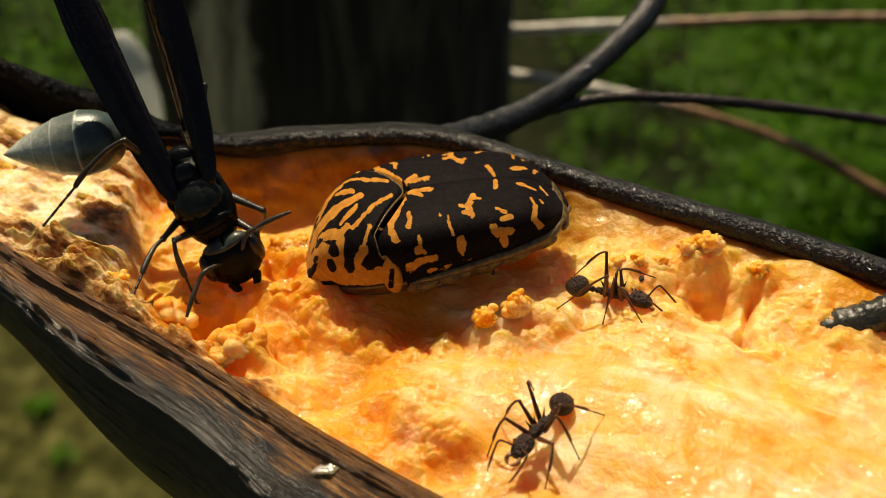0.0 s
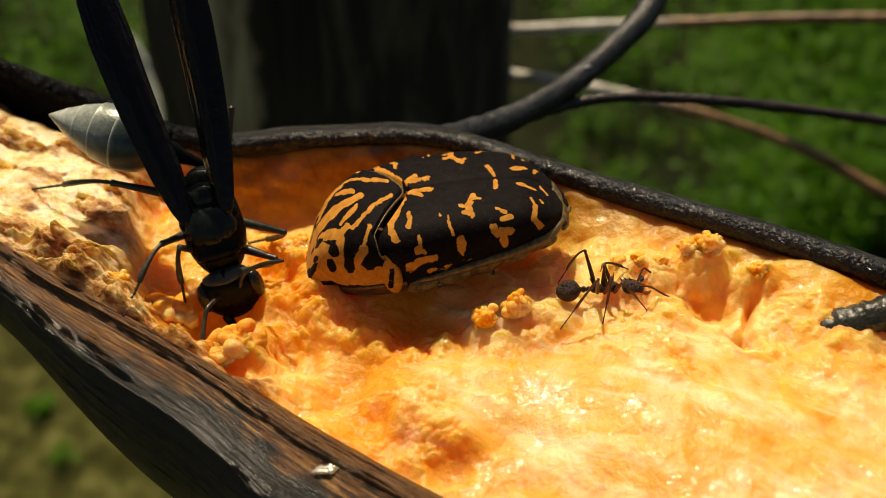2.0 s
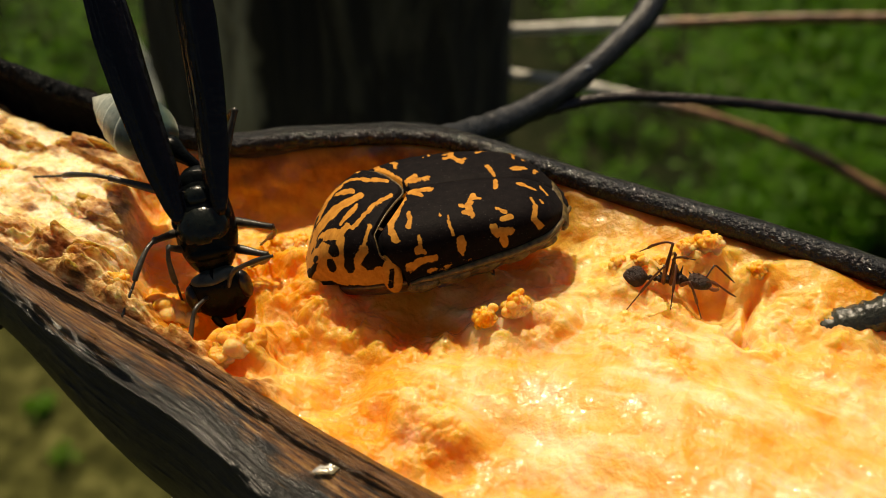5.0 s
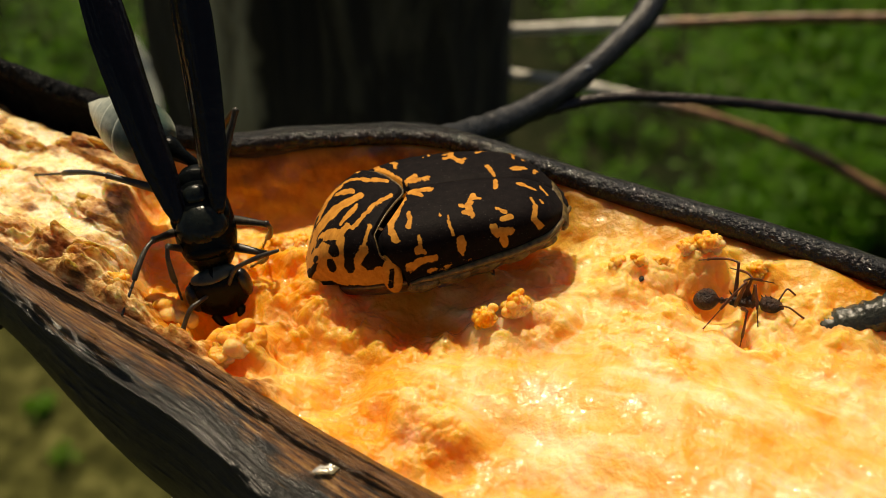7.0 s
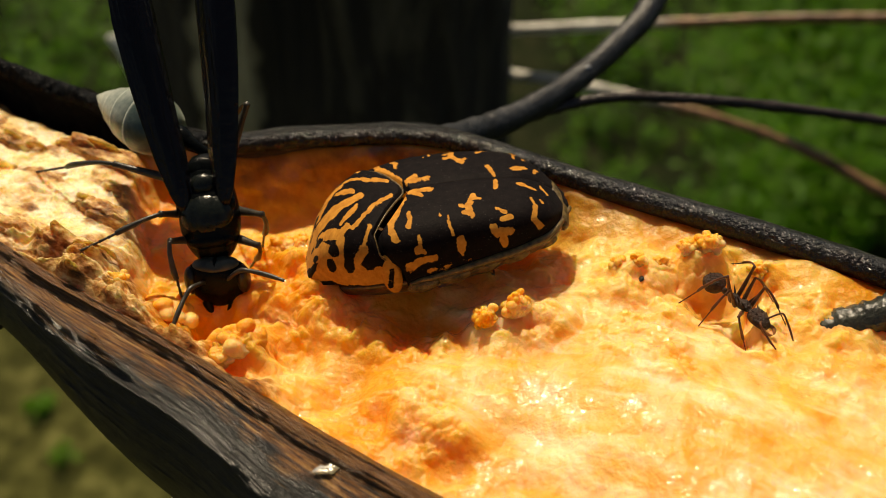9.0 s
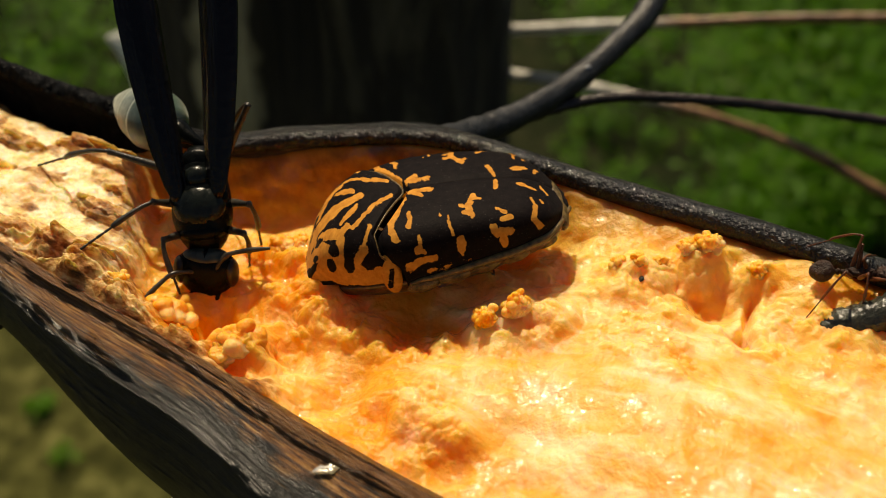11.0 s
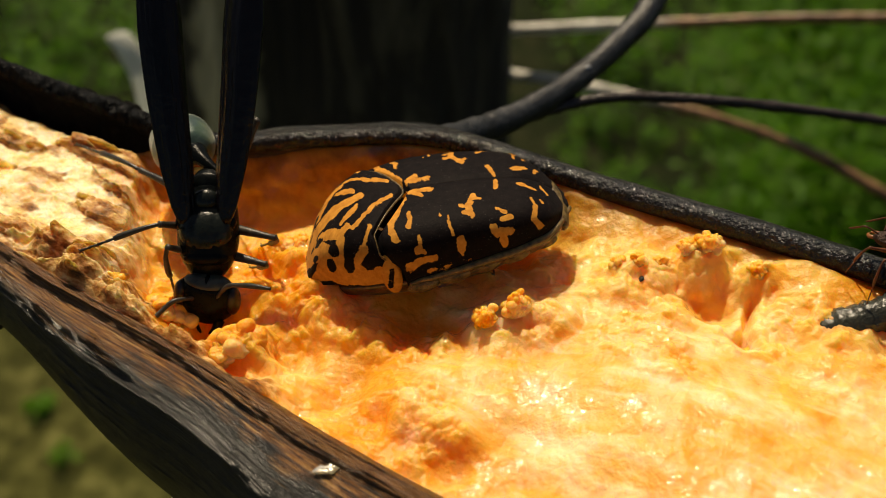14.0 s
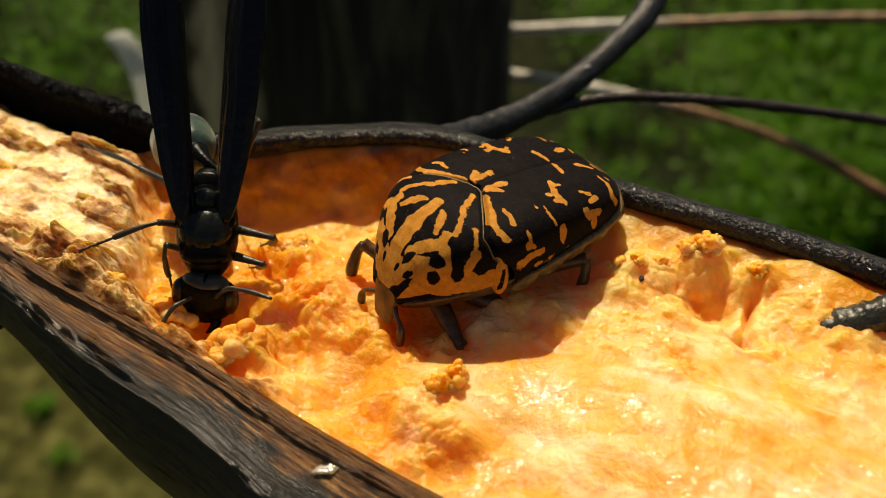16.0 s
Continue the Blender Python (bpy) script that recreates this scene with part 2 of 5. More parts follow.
def body(stations, rings=28, seg=28, power=2.0):
    """A rounded solid along x from stations (x, z, half width, height above, depth below)."""
    u = np.linspace(0, 1, rings)
    s = curve(stations, u)
    ang = np.linspace(0, 2 * np.pi, seg, endpoint=False)
    ca, sa = np.cos(ang), np.sin(ang)
    px = np.sign(ca) * np.abs(ca) ** (2 / power)
    pz = np.sign(sa) * np.abs(sa) ** (2 / power)
    w = np.maximum(s[:, 2:5], 0.01)
    y = w[:, :1] * px
    z = s[:, 1:2] + np.where(pz > 0, w[:, 1:2] * pz, w[:, 2:3] * pz)
    v = np.stack([np.repeat(s[:, :1], seg, 1), y, z], 2).reshape(-1, 3)
    faces = grid_faces(rings, seg, True).tolist()
    faces.append(list(range(seg)))
    faces.append([(rings - 1) * seg + j for j in reversed(range(seg))])
    return v, faces


def joined(*pieces):
    vs, fs, n = [], [], 0
    for v, f in pieces:
        vs.append(np.asarray(v, float))
        fs += [[k + n for k in face] for face in (f if isinstance(f, list) else f.tolist())]
        n += len(v)
    return np.vstack(vs), fs


def bump_at(x, y, cx, cy, rx, ry, h, turn=0.0):
    """A soft mound or hollow."""
    c, s = math.cos(radians(turn)), math.sin(radians(turn))
    dx, dy = (x - cx) * c + (y - cy) * s, (y - cy) * c - (x - cx) * s
    return h * np.exp(-((dx / rx) ** 2 + (dy / ry) ** 2))


def step(x, lo, hi):
    t = np.clip((x - lo) / (hi - lo), 0, 1)
    return t * t * (3 - 2 * t)


GRADIENTS = np.random.default_rng(5).uniform(-1, 1, (8192, 3))


def lattice(i, seed):
    """Repeatable random triples, -1 to 1, one for each cell of a lattice."""
    h = (i[:, 0] * 73856093) ^ (i[:, 1] * 19349663) ^ (i[:, 2] * 83492791) ^ (seed * 26544357 + 977)
    return GRADIENTS[((h ^ (h >> 13)) * 1274126177 >> 9) & 8191]


def perlin(p, seed):
    out = np.empty(len(p))
    for a in range(0, len(p), 30000):
        q = p[a:a + 30000]
        i = np.floor(q).astype(np.int64)
        f = q - i
        w = f * f * f * (f * (f * 6 - 15) + 10)
        total = 0
        for c in itertools.product((0, 1), repeat=3):
            g = lattice(i + np.array(c), seed)
            wx, wy, wz = (w[:, k] if c[k] else 1 - w[:, k] for k in range(3))
            total = total + (g[:, 0] * (f[:, 0] - c[0]) + g[:, 1] * (f[:, 1] - c[1]) + g[:, 2] * (f[:, 2] - c[2])) * wx * wy * wz
        out[a:a + 30000] = total
    return out


def field(pts, size, octaves=3, seed=0):
    """Fractal noise at points in millimetres, about -1 to 1."""
    p = np.asarray(pts, float).reshape(-1, 3) / size + 13.7
    return sum(0.51 ** k * perlin(p * 2.1 ** k, int(seed) * 31 + k) for k in range(octaves))


def near_cells(pts, size, seed):
    """Distances to the nearest and the second nearest of scattered seeds, in cells."""
    p = np.asarray(pts, float).reshape(-1, 3) / size + 7.3
    first, second = np.empty(len(p)), np.empty(len(p))
    for k in range(0, len(p), 30000):
        q = p[k:k + 30000]
        i = np.floor(q).astype(np.int64)
        a, b = np.full(len(q), 99.0), np.full(len(q), 99.0)
        for c in itertools.product((-1, 0, 1), repeat=3):
            j = i + np.array(c)
            v = j + 0.5 + 0.5 * lattice(j, int(seed) * 17 + 5) - q
            d = v[:, 0] ** 2 + v[:, 1] ** 2 + v[:, 2] ** 2
            b = np.minimum(b, np.maximum(a, d))
            a = np.minimum(a, d)
        first[k:k + 30000], second[k:k + 30000] = np.sqrt(a), np.sqrt(b)
    return first, second


def domes(pts, size, seed=0):
    """Beads: half balls side by side, 1 on top and 0 between."""
    a, b = near_cells(pts, size, seed)
    return np.sqrt(np.maximum(0, 1 - (a / 0.72) ** 2))


def ball(r, cx=0, cy=0, cz=0, nu=14, nv=18):
    th, ph = np.meshgrid(np.linspace(0.02, np.pi - 0.02, nu), np.linspace(0, 2 * np.pi, nv, endpoint=False), indexing="ij")
    u = np.stack([np.sin(th) * np.cos(ph), np.sin(th) * np.sin(ph), np.cos(th)], 2).reshape(-1, 3)
    return u * np.asarray(r) + np.array([cx, cy, cz]), grid_faces(nu, nv, True)


# ---- ground, stump, undergrowth ----
def ground():
    n = 70
    u = np.linspace(-1, 1, n)
    gx, gy = np.meshgrid(np.sign(u) * np.abs(u) ** 3 * 60000, np.sign(u) * np.abs(u) ** 3 * 60000 + 300, indexing="ij")
    pts = np.stack([gx.ravel(), gy.ravel(), np.zeros(n * n)], 1)
    near = np.exp(-(np.hypot(pts[:, 0], pts[:, 1] - 300) / 2500) ** 2)
    pts[:, 2] = -1200 + near * 40 * field(pts, 300, 3, 2)
    thing("ground", mesh("ground", pts, grid_faces(n, n), SOIL), "brown soil with leaf litter and moss, undergrowth shade painted into its colour", "ground", kind="structure")


def stump():
    n, seg = 120, 160
    # a tree trunk, ended just above view so that the sun clears it
    z = np.concatenate([np.linspace(-1240, -330, 14)[:-1], np.linspace(-330, 28, n - 13)])
    a = np.linspace(0, 2 * np.pi, seg, endpoint=False)
    zz, aa = np.meshgrid(z, a, indexing="ij")
    pts = np.stack([34 * np.cos(aa).ravel(), 34 * np.sin(aa).ravel(), zz.ravel()], 1)
    rel = field(pts * (1, 1, 0.22), 9, 4, 5) * 2.2 + field(pts, 26, 2, 1) * 1.6
    r = 34 + rel + 14 * np.exp(-(pts[:, 2] + 1240) / 120)
    v = np.stack([r * np.cos(aa).ravel() - 21, r * np.sin(aa).ravel() + 132, pts[:, 2]], 1)
    v = np.vstack([v, [[-21, 132, 30]]])
    f = grid_faces(n, seg, True).tolist()
    f += [[(n - 1) * seg + j, (n - 1) * seg + (j + 1) % seg, len(v) - 1] for j in range(seg)]
    thing("tree_stump", mesh("tree_stump", v, f, BARK), "dark weathered tree trunk with mossy lichen-spotted bark, cut off above view to let the sun over", "stump")


def undergrowth():
    rng = np.random.default_rng(4)
    leaves = []   # base x, y, z, yaw, rise, length, width

    def plants(count, xs, ys, heights, leaf_count, sizes, slant=0.0):
        for _ in range(count):
            y = rng.uniform(*ys)
            x, height, size = rng.uniform(*xs) + slant * y, rng.uniform(*heights), rng.uniform(*sizes)
            n = leaf_count
            yaw, spread = rng.uniform(0, 2 * np.pi, n), 0.45 * height * rng.random(n)
            leaves.append(np.stack([x + spread * np.cos(yaw), y + spread * np.sin(yaw), -1200 + height * rng.random(n) ** 0.7, yaw, rng.normal(0.25, 0.3, n), size * rng.uniform(0.6, 1.25, n), size * rng.uniform(0.16, 0.3, n)], 1))

    plants(200, (130, 1350), (1250, 3300), (120, 420), 200, (15, 26), 0.20)      # the dense bed of herbs
    plants(56, (-1700, -520), (1800, 3000), (120, 380), 170, (15, 26))        # its outrunner beyond the stump
    plants(34, (-160, 260), (1300, 3000), (60, 220), 90, (14, 24), 0.20)       # thinning out towards the stump
    plants(36, (-300, 560), (1500, 3000), (30, 110), 60, (12, 22))             # low growth on the bare soil
    plants(40, (-1300, -250), (800, 1900), (15, 50), 30, (14, 26))
    for a in np.linspace(0, 2 * np.pi, 60, endpoint=False):
        r = rng.uniform(3300, 6000)
        plants(1, (r * math.cos(a) - 1, r * math.cos(a)), (300 + r * math.sin(a) - 1, 300 + r * math.sin(a)), (200, 700), 24, (80, 180))
    q = np.concatenate(leaves)
    along, side = np.meshgrid([0, 0.35, 0.7, 1], [-1, 1], indexing="ij")
    along, side = along.ravel(), side.ravel()
    half = np.interp(along, [0, 0.35, 0.7, 1], [0.05, 0.9, 0.75, 0.03]) * side
    u, v = q[:, 5:6] * along, q[:, 6:7] * half
    cy, sy, cr, sr = np.cos(q[:, 3:4]), np.sin(q[:, 3:4]), np.cos(q[:, 4:5]), np.sin(q[:, 4:5])
    out = u * cr
    z = q[:, 2:3] + u * sr - 0.4 * u * along + 0.35 * v * rng.normal(0, 1, (len(q), 1))
    p = np.stack([q[:, 0:1] + out * cy - v * sy, q[:, 1:2] + out * sy + v * cy, z], 2).reshape(-1, 3)
    quads = np.array([[0, 2, 3, 1], [2, 4, 5, 3], [4, 6, 7, 5]])
    f = (np.arange(len(q))[:, None, None] * 8 + quads[None]).reshape(-1, 4)
    thing("undergrowth", mesh("undergrowth", p, f, LEAF), "low green broad-leaved undergrowth in sun", "undergrowth", kind="stuff")


# ---- the split fruit ----
# rows along the pod: far lip x, y, z and near lip x, y, z in millimetres
LIPS = [(-64, 28, 4, -63, 25, 3), (-51, 27, 6.5, -47, 7, 3), (-39.5, 19.0, 6, -35.5, -1.5, 2.6), (-28, 12.6, 5.4, -27.5, -7.6, 2.3),
        (-19.5, 8.4, 4.8, -17.5, -14.6, 2), (-10, 8.8, 5, -8, -22.2, 1.8), (0, 8.6, 5, 3, -29.5, 1.5), (13, 1.4, 5, 16, -36.5, 1.2),
        (31, -8.7, 5, 31, -42, 1.2), (50, -22, 4.6, 47, -45, 1.4), (64, -38, 4, 62, -42, 2)]


# knobs of swollen grains: x, y, size, beads, turn, height over the pulp
LUMPS = [(-14.2, -12.4, 3.9, 26, 0, 0.6), (-15.4, -13.4, 2.8, 16, 40, 0.2), (17.9, -5.5, 1.9, 12, 10, 1.8), (19.5, -5.4, 2.4, 14, 70, 1.8), (22.7, -7.3, 1.9, 12, 120, 1.2), (12.8, -6.4, 1.7, 12, 30, 0.8), (14.2, -6.6, 1.6, 10, 80, 0.8), (15.9, -6.2, 1.7, 10, 140, 1.0),
         (-20.6, -7.4, 4.4, 22, 30, 0.8), (-12.8, 0.4, 2.8, 12, 60, 1.0), (-11.0, 0.2, 2.2, 10, 20, 0.8), (-23.6, -7.4, 2.0, 10, 200, 0.4), (21.2, -13.4, 1.5, 9, 50, 0.4)]
# where the pulp is broken into beads: x, y, radius
BEADED = [(-14, -12.5, 3.2), (-20.5, -8, 3.2), (-11.5, -5, 2.6), (-9.0, -8.0, 2.4), (-5.5, -10.6, 2.6), (-1.0, -21.5, 3.2), (-2.6, -18.5, 2.2), (3.6, -9.5, 2.6), (6.8, -11.4, 2.4), (19.0, -6.0, 3.0),
          (23.0, -8.0, 2.4), (14.0, -6.8, 2.8), (16.2, -12.0, 2.6), (21.6, -14.0, 2.2), (26.0, -11.6, 2.6), (12.0, -13.0, 2.4), (15.0, -17.6, 2.4), (-12.5, 0.5, 2.6), (-1.5, -12.8, 2.2)]
# dry tan knobs along the torn brim: x, y, radius, height
BRIM_KNOBS = [(-26.4, -6.2, 1.5, 1.2), (-22.4, -9.4, 1.7, 1.3), (-19.4, -11.8, 1.8, 1.2), (-17.4, -13.2, 1.4, 1.0), (-29.5, -3.0, 1.6, 0.9), (-12.5, -16.4, 1.4, 0.6)]
# swollen mounds of the pulp: x, y, radius, height
MOUNDS = [(-14.2, -12.0, 2.3, 1.7), (-20.6, -8.4, 2.3, 1.2), (-12.0, -0.4, 2.2, 1.5), (18.8, -5.8, 2.0, 1.5), (14.2, -6.8, 2.6, 1.0), (22.8, -7.6, 1.3, 1.0), (8.2, -10.4, 1.7, 0.9), (4.4, -10.6, 2.8, 1.0), (-9.0, -7.4, 1.9, 0.9),
          (0.6, -21.2, 2.0, 0.9), (-2.6, -18.4, 1.5, 0.7), (16.4, -10.8, 1.8, 0.7), (26.4, -8.6, 2.4, 0.7), (26.4, -13.0, 1.6, 0.9), (-5.0, -10.6, 1.8, 0.6)]


def pulp_surface(s, t):
    """Points of the pulp: s along the pod, t from the near lip (0) to the far lip (1)."""
    c = curve(LIPS, s)
    far, near = c[:, :3], c[:, 3:]
    xy = near[:, :2] + (far[:, :2] - near[:, :2]) * t[:, None]
    x, y = xy[:, 0], xy[:, 1]
    gap = (1 - t) * np.linalg.norm(far[:, :2] - near[:, :2], axis=1)
    edge = t * np.linalg.norm(far[:, :2] - near[:, :2], axis=1)
    z = 0.2 + 0 * x
    z += 2.2 * step(x, 5, 15) + bump_at(x, y, 14, -21, 18, 8, 1.6, -28)
    z += bump_at(x, y, 2, -16.5, 6, 4, 0.7)
    z += bump_at(x, y, -3, 2.5, 13, 4.5, -1.3, -8)
    z += bump_at(x, y, -14, 2.5, 6, 5, -1.4)
    z += bump_at(x, y, 12, -3, 5, 3, 0.6) + bump_at(x, y, -1.0, -9.6, 4.4, 2.8, -1.0) + bump_at(x, y, 6.5, -7.5, 5, 2.8, 0.5)
    z += bump_at(x, y, 0.5, -6.4, 8.5, 3.4, 1.4, -6)
    z += bump_at(x, y, -17.2, -8.2, 2.8, 2.8, -3.0)
    z += bump_at(x, y, -10.8, -11.6, 1.9, 2.4, -2.2, 20)
    z += bump_at(x, y, -6.6, -15.6, 2.8, 3.4, -1.5, 20)
    z += bump_at(x, y, 19.7, -9.4, 2.4, 2.2, -1.8) + bump_at(x, y, 20.6, -12.9, 0.7, 1.0, -3.0, 30) + bump_at(x, y, 17.5, -2.4, 6, 1.8, -1.2, -14)
    along = np.clip(((x - 22.8) * -2.2 + (y + 7.8) * -5.2) / 31.9, 0, 1)
    z -= 1.5 * np.exp(-(np.hypot(x - 22.8 + 2.2 * along, y + 7.8 + 5.2 * along) / 0.4) ** 2)
    z += bump_at(x, y, 30, -15, 5, 3.5, 0.9)
    z += 2.7 * step(-x - 0.12 * y + 0.5 * field(np.stack([x, y, 0 * x], 1), 3.0, 2, 61), 22.6, 24.6)
    wall_top = far[:, 2] - 1.0 - 0.3 * step(x, 8, 22) - 3.6 * step(-x, 21, 29) - bump_at(x, 0 * x, -15.5, 0, 4.0, 1, 0.5)
    foot = 3.4 + 3.0 * step(x, 5, 12)
    rise = step(-gap / foot, -1.0, -0.06)
    z = z * (1 - rise) + wall_top * rise
    brim = 1 - step(edge, 0.0, 3.2)
    z = z * (1 - brim) + (near[:, 2] - 0.2) * brim
    return np.stack([x, y, z], 1), gap, edge, far, near


def fruit():
    pod = new("split_fruit")
    tagged(pod, "split ripe fruit with orange pulp and blackened skin", "fruit")
    # pulp
    n, m = 1150, 480
    along = np.interp(np.linspace(0, 1, n), [0, 0.05, 0.96, 1], [0.02, 0.18, 0.88, 0.98])
    s, t = np.meshgrid(along, np.linspace(0, 1, m), indexing="ij")
    p, gap, edge, far, near = pulp_surface(s.ravel(), t.ravel())
    x, y = p[:, 0], p[:, 1]
    smooth_zone = np.clip(bump_at(x, y, 18, -24, 24, 10.5, 1.3, -28), 0, 1)
    rough = 1 - 0.85 * smooth_zone
    left = step(-x - 0.12 * y, 22.6, 25.5)
    big, mid, soft = field(p, 7.0, 2, 1), field(p, 1.7, 2, 3), field(p, 3.4, 2, 15)
    warp = p * (1, 1, 0.5) + 0.35 * np.stack([mid, soft, big], 1)
    beads = sum(np.exp(-(np.hypot(x - kx, y - ky) / r) ** 2) for kx, ky, r in BEADED)
    beads = step(beads + 0.7 * soft + 0.25 * mid, 0.45, 0.85) * (1 - left) * step(edge, 1.0, 3.0) * step(gap, 0.8, 2.5)
    flow = np.stack([(0.88 * x - 0.47 * y) * 0.16, 0.47 * x + 0.88 * y, 0 * x], 1)
    grain = field(flow, 0.9, 3, 44)
    calm = rough * (1 - 0.5 * left) * (0.25 + 0.75 * step(gap, 3.0, 7.0))
    dz = 1.2 * big * calm + 1.15 * soft * (0.14 + calm) + 0.32 * mid * (0.12 + calm) + 0.17 * field(p, 0.7, 2, 6) * (0.25 + calm) + 0.02 * grain * (1 - left) + 0.22 * left * field(p, 1.1, 3, 63)
    crest = 1 - np.abs(field(p, 5.0, 2, 51)) * 3.0
    dz += 0.25 * calm * np.clip(crest, 0, 1) ** 2 * (1 - left)
    dz += beads * (0.5 * domes(warp, 2.1, 5) + 0.22 * domes(warp, 0.95, 8) + 0.12 * domes(warp, 0.5, 9) - 0.4)
    for kx, ky, r, h in MOUNDS:
        dz += h * np.exp(-(np.hypot(x - kx + 0.6 * mid, y - ky + 0.6 * soft) / r) ** 4)
    knob = 0 * x
    for kx, ky, r, h in BRIM_KNOBS:
        k = np.exp(-(np.hypot(x - kx + 0.5 * mid, y - ky + 0.5 * soft) / r) ** 4)
        dz += h * k * (1 + 0.35 * field(p, 0.8, 2, 64))
        knob = np.maximum(knob, k)
    keep = step(edge, 0.0, 1.2) * step(gap, 0.0, 1.2)
    p[:, 2] += dz * (0.15 + 0.85 * keep)
    p[:, 0] += 0.35 * field(p, 2.0, 2, 21) * keep * rough
    p[:, 1] += 0.4 * field(p, 1.8, 2, 22) * keep * rough
    pale = np.clip(0.72 * smooth_zone + 0.5 * left + 0.5 * big * (0.3 + smooth_zone) + 0.35 * step(x, 8, 16) * step(gap, 5, 9) * (1 - smooth_zone), 0, 1)
    pale *= step(gap, 2.0, 7.0)
    shelf = field(flow * (1, 0.8, 1) + 0.5 * np.stack([big, soft, big], 1), 2.4, 4, 31)
    cream = left * np.clip(0.95 + 0.7 * field(p, 4, 2, 41), 0, 1) * step(gap, 1.0, 3.0)
    cream = np.maximum(cream, 0.5 * smooth_zone * step(grain + 0.6 * big, 0.15, 0.75))
    # painted shade of the far lip: strongest close under it, fading down the wall
    lip_shade = (1 - step(gap + 0.8 * mid, 0.6, 5.2)) * step(-x, -22, -8)
    lip_shade = np.maximum(lip_shade, 0.85 * (1 - step(gap + 0.6 * mid, 0.3, 1.8)))
    dry = np.clip((1 - step(edge, 0.5, 2.6 + 1.8 * mid)) + left * step(shelf + 0.45 * mid, -0.24, 0.0) * 0.95 + left * (1 - step(gap, 1.0, 3.5)) + 0.85 * knob, 0, 1)
    ledge = step(shelf, -0.05, 0.05) + step(shelf, 0.28, 0.34)
    p[:, 2] += left * keep * (0.55 * ledge + 0.12 * field(p, 0.6, 2, 62))
    part("pulp", mesh("pulp", p, grid_faces(n, m), PULP, pale=pale, cream=cream, dry=dry, lip_shade=lip_shade, crust=left), pod, "moist granular orange pulp, paler along the middle")
    # skin: from the near brim over the outside and under the pod to the far lip and down its inside
    n, m = 620, 300
    sv, w = np.linspace(0, 1, n), np.linspace(0, 1, m)
    c = curve(LIPS, sv)
    far, near = c[:, :3], c[:, 3:]
    across = far - near
    width = np.linalg.norm(across[:, :2], axis=1)
    out = -across[:, :2] / (width[:, None] + 1e-6)
    v = np.zeros((n, m, 3))
    mid_xy, half = (near + far)[:, :2] / 2, width / 2
    size = np.clip(width / 28, 0.05, 1)
    swell = step(near[:, 0], -38, -20)
    for j in range(m):
        if w[j] < 0.10:        # torn brim, from its inner edge over the crest
            k = w[j] / 0.10
            o = np.interp(k, [0, 0.4, 0.75, 1], [-1.9, -0.6, 0.5, 1.1]) * size
            v[:, j, :2] = near[:, :2] + out * o[:, None]
            v[:, j, 2] = near[:, 2] + np.interp(k, [0, 0.4, 0.75, 1], [-0.8, 0.25, 0.15, -0.5])
        elif w[j] < 0.93:      # the outside, round under the pod
            a = (w[j] - 0.10) / 0.83 * math.pi
            bulge = (7.0 * math.sin(a) ** 0.5 * (1 + 0.6 * swell) + 1.1 * abs(math.cos(a))) * size
            v[:, j, :2] = mid_xy + out * ((half + bulge) * math.cos(a))[:, None]
            lip = near[:, 2] * (1 + math.cos(a)) / 2 + far[:, 2] * (1 - math.cos(a)) / 2
            v[:, j, 2] = lip - 0.5 - 15.0 * (1 + 0.6 * swell) * size ** 0.5 * math.sin(a) ** 1.15
        else:                  # far lip and its inner face
            k = (w[j] - 0.93) / 0.07
            v[:, j, :2] = far[:, :2] - out * np.interp(k, [0, 0.3, 0.55, 1], [1.1, 0.6, -0.1, -1.2])
            v[:, j, 2] = far[:, 2] + np.interp(k, [0, 0.3, 0.55, 1], [-0.8, -0.15, -0.2, -6.5])
    flat = v.reshape(-1, 3)
    ww = np.tile(w, n)
    ss = np.repeat(sv * 130, m)
    strands = np.stack([ss * 0.14, ww * 60, 0 * ss], 1)
    ridge = 0.25 * field(strands, 1.3, 3, 3) + 0.6 * field(strands * (0.6, 4.0, 1), 1.2, 3, 13)
    lumps = field(flat, 5, 3, 7)
    fine = field(strands * (2.5, 2.2, 1), 0.8, 2, 9)
    torn = (1 - step(ww + 0.02 * field(flat, 3, 2, 27) + 0.012 * field(strands * (1, 3, 1), 1.2, 2, 28) - 0.02 * step(-flat[:, 0], 14, 24), 0.076, 0.136)) * (ww < 0.4)
    inner = (ww > 0.955).astype(float)
    knobs = step(-flat[:, 0], 14, 24) * (ww > 0.86)
    relief = 0.26 * ridge * np.where(ww < 0.5, 1, 0.35) + 0.8 * knobs * field(flat, 2.2, 3, 33) + 0.13 * lumps + 0.13 * fine + 0.16 * field(strands * (0.6, 2.5, 1), 1.2, 2, 23) * (ww < 0.5)
    shreds = (1 - step(ww, 0.07, 0.15)) * (ww < 0.4)
    relief += shreds * (0.28 * field(flat, 1.6, 3, 17) + 0.2 * np.abs(field(strands, 2.2, 2, 19)))
    normal_xy = np.where((ww < 0.5)[:, None], np.repeat(out, m, 0), -np.repeat(out, m, 0))
    flat[:, :2] += normal_xy * relief[:, None] * 0.7
    flat[:, 2] += relief * 0.7
    me = mesh("skin", flat, grid_faces(n, m), HUSK, black=knobs, along=ss, around=ww * 60, torn=np.clip(torn + 0.55 * inner * step(flat[:, 0], -24, -19), 0, 1))
    part("skin", me, pod, "black leathery skin with a torn brown brim")
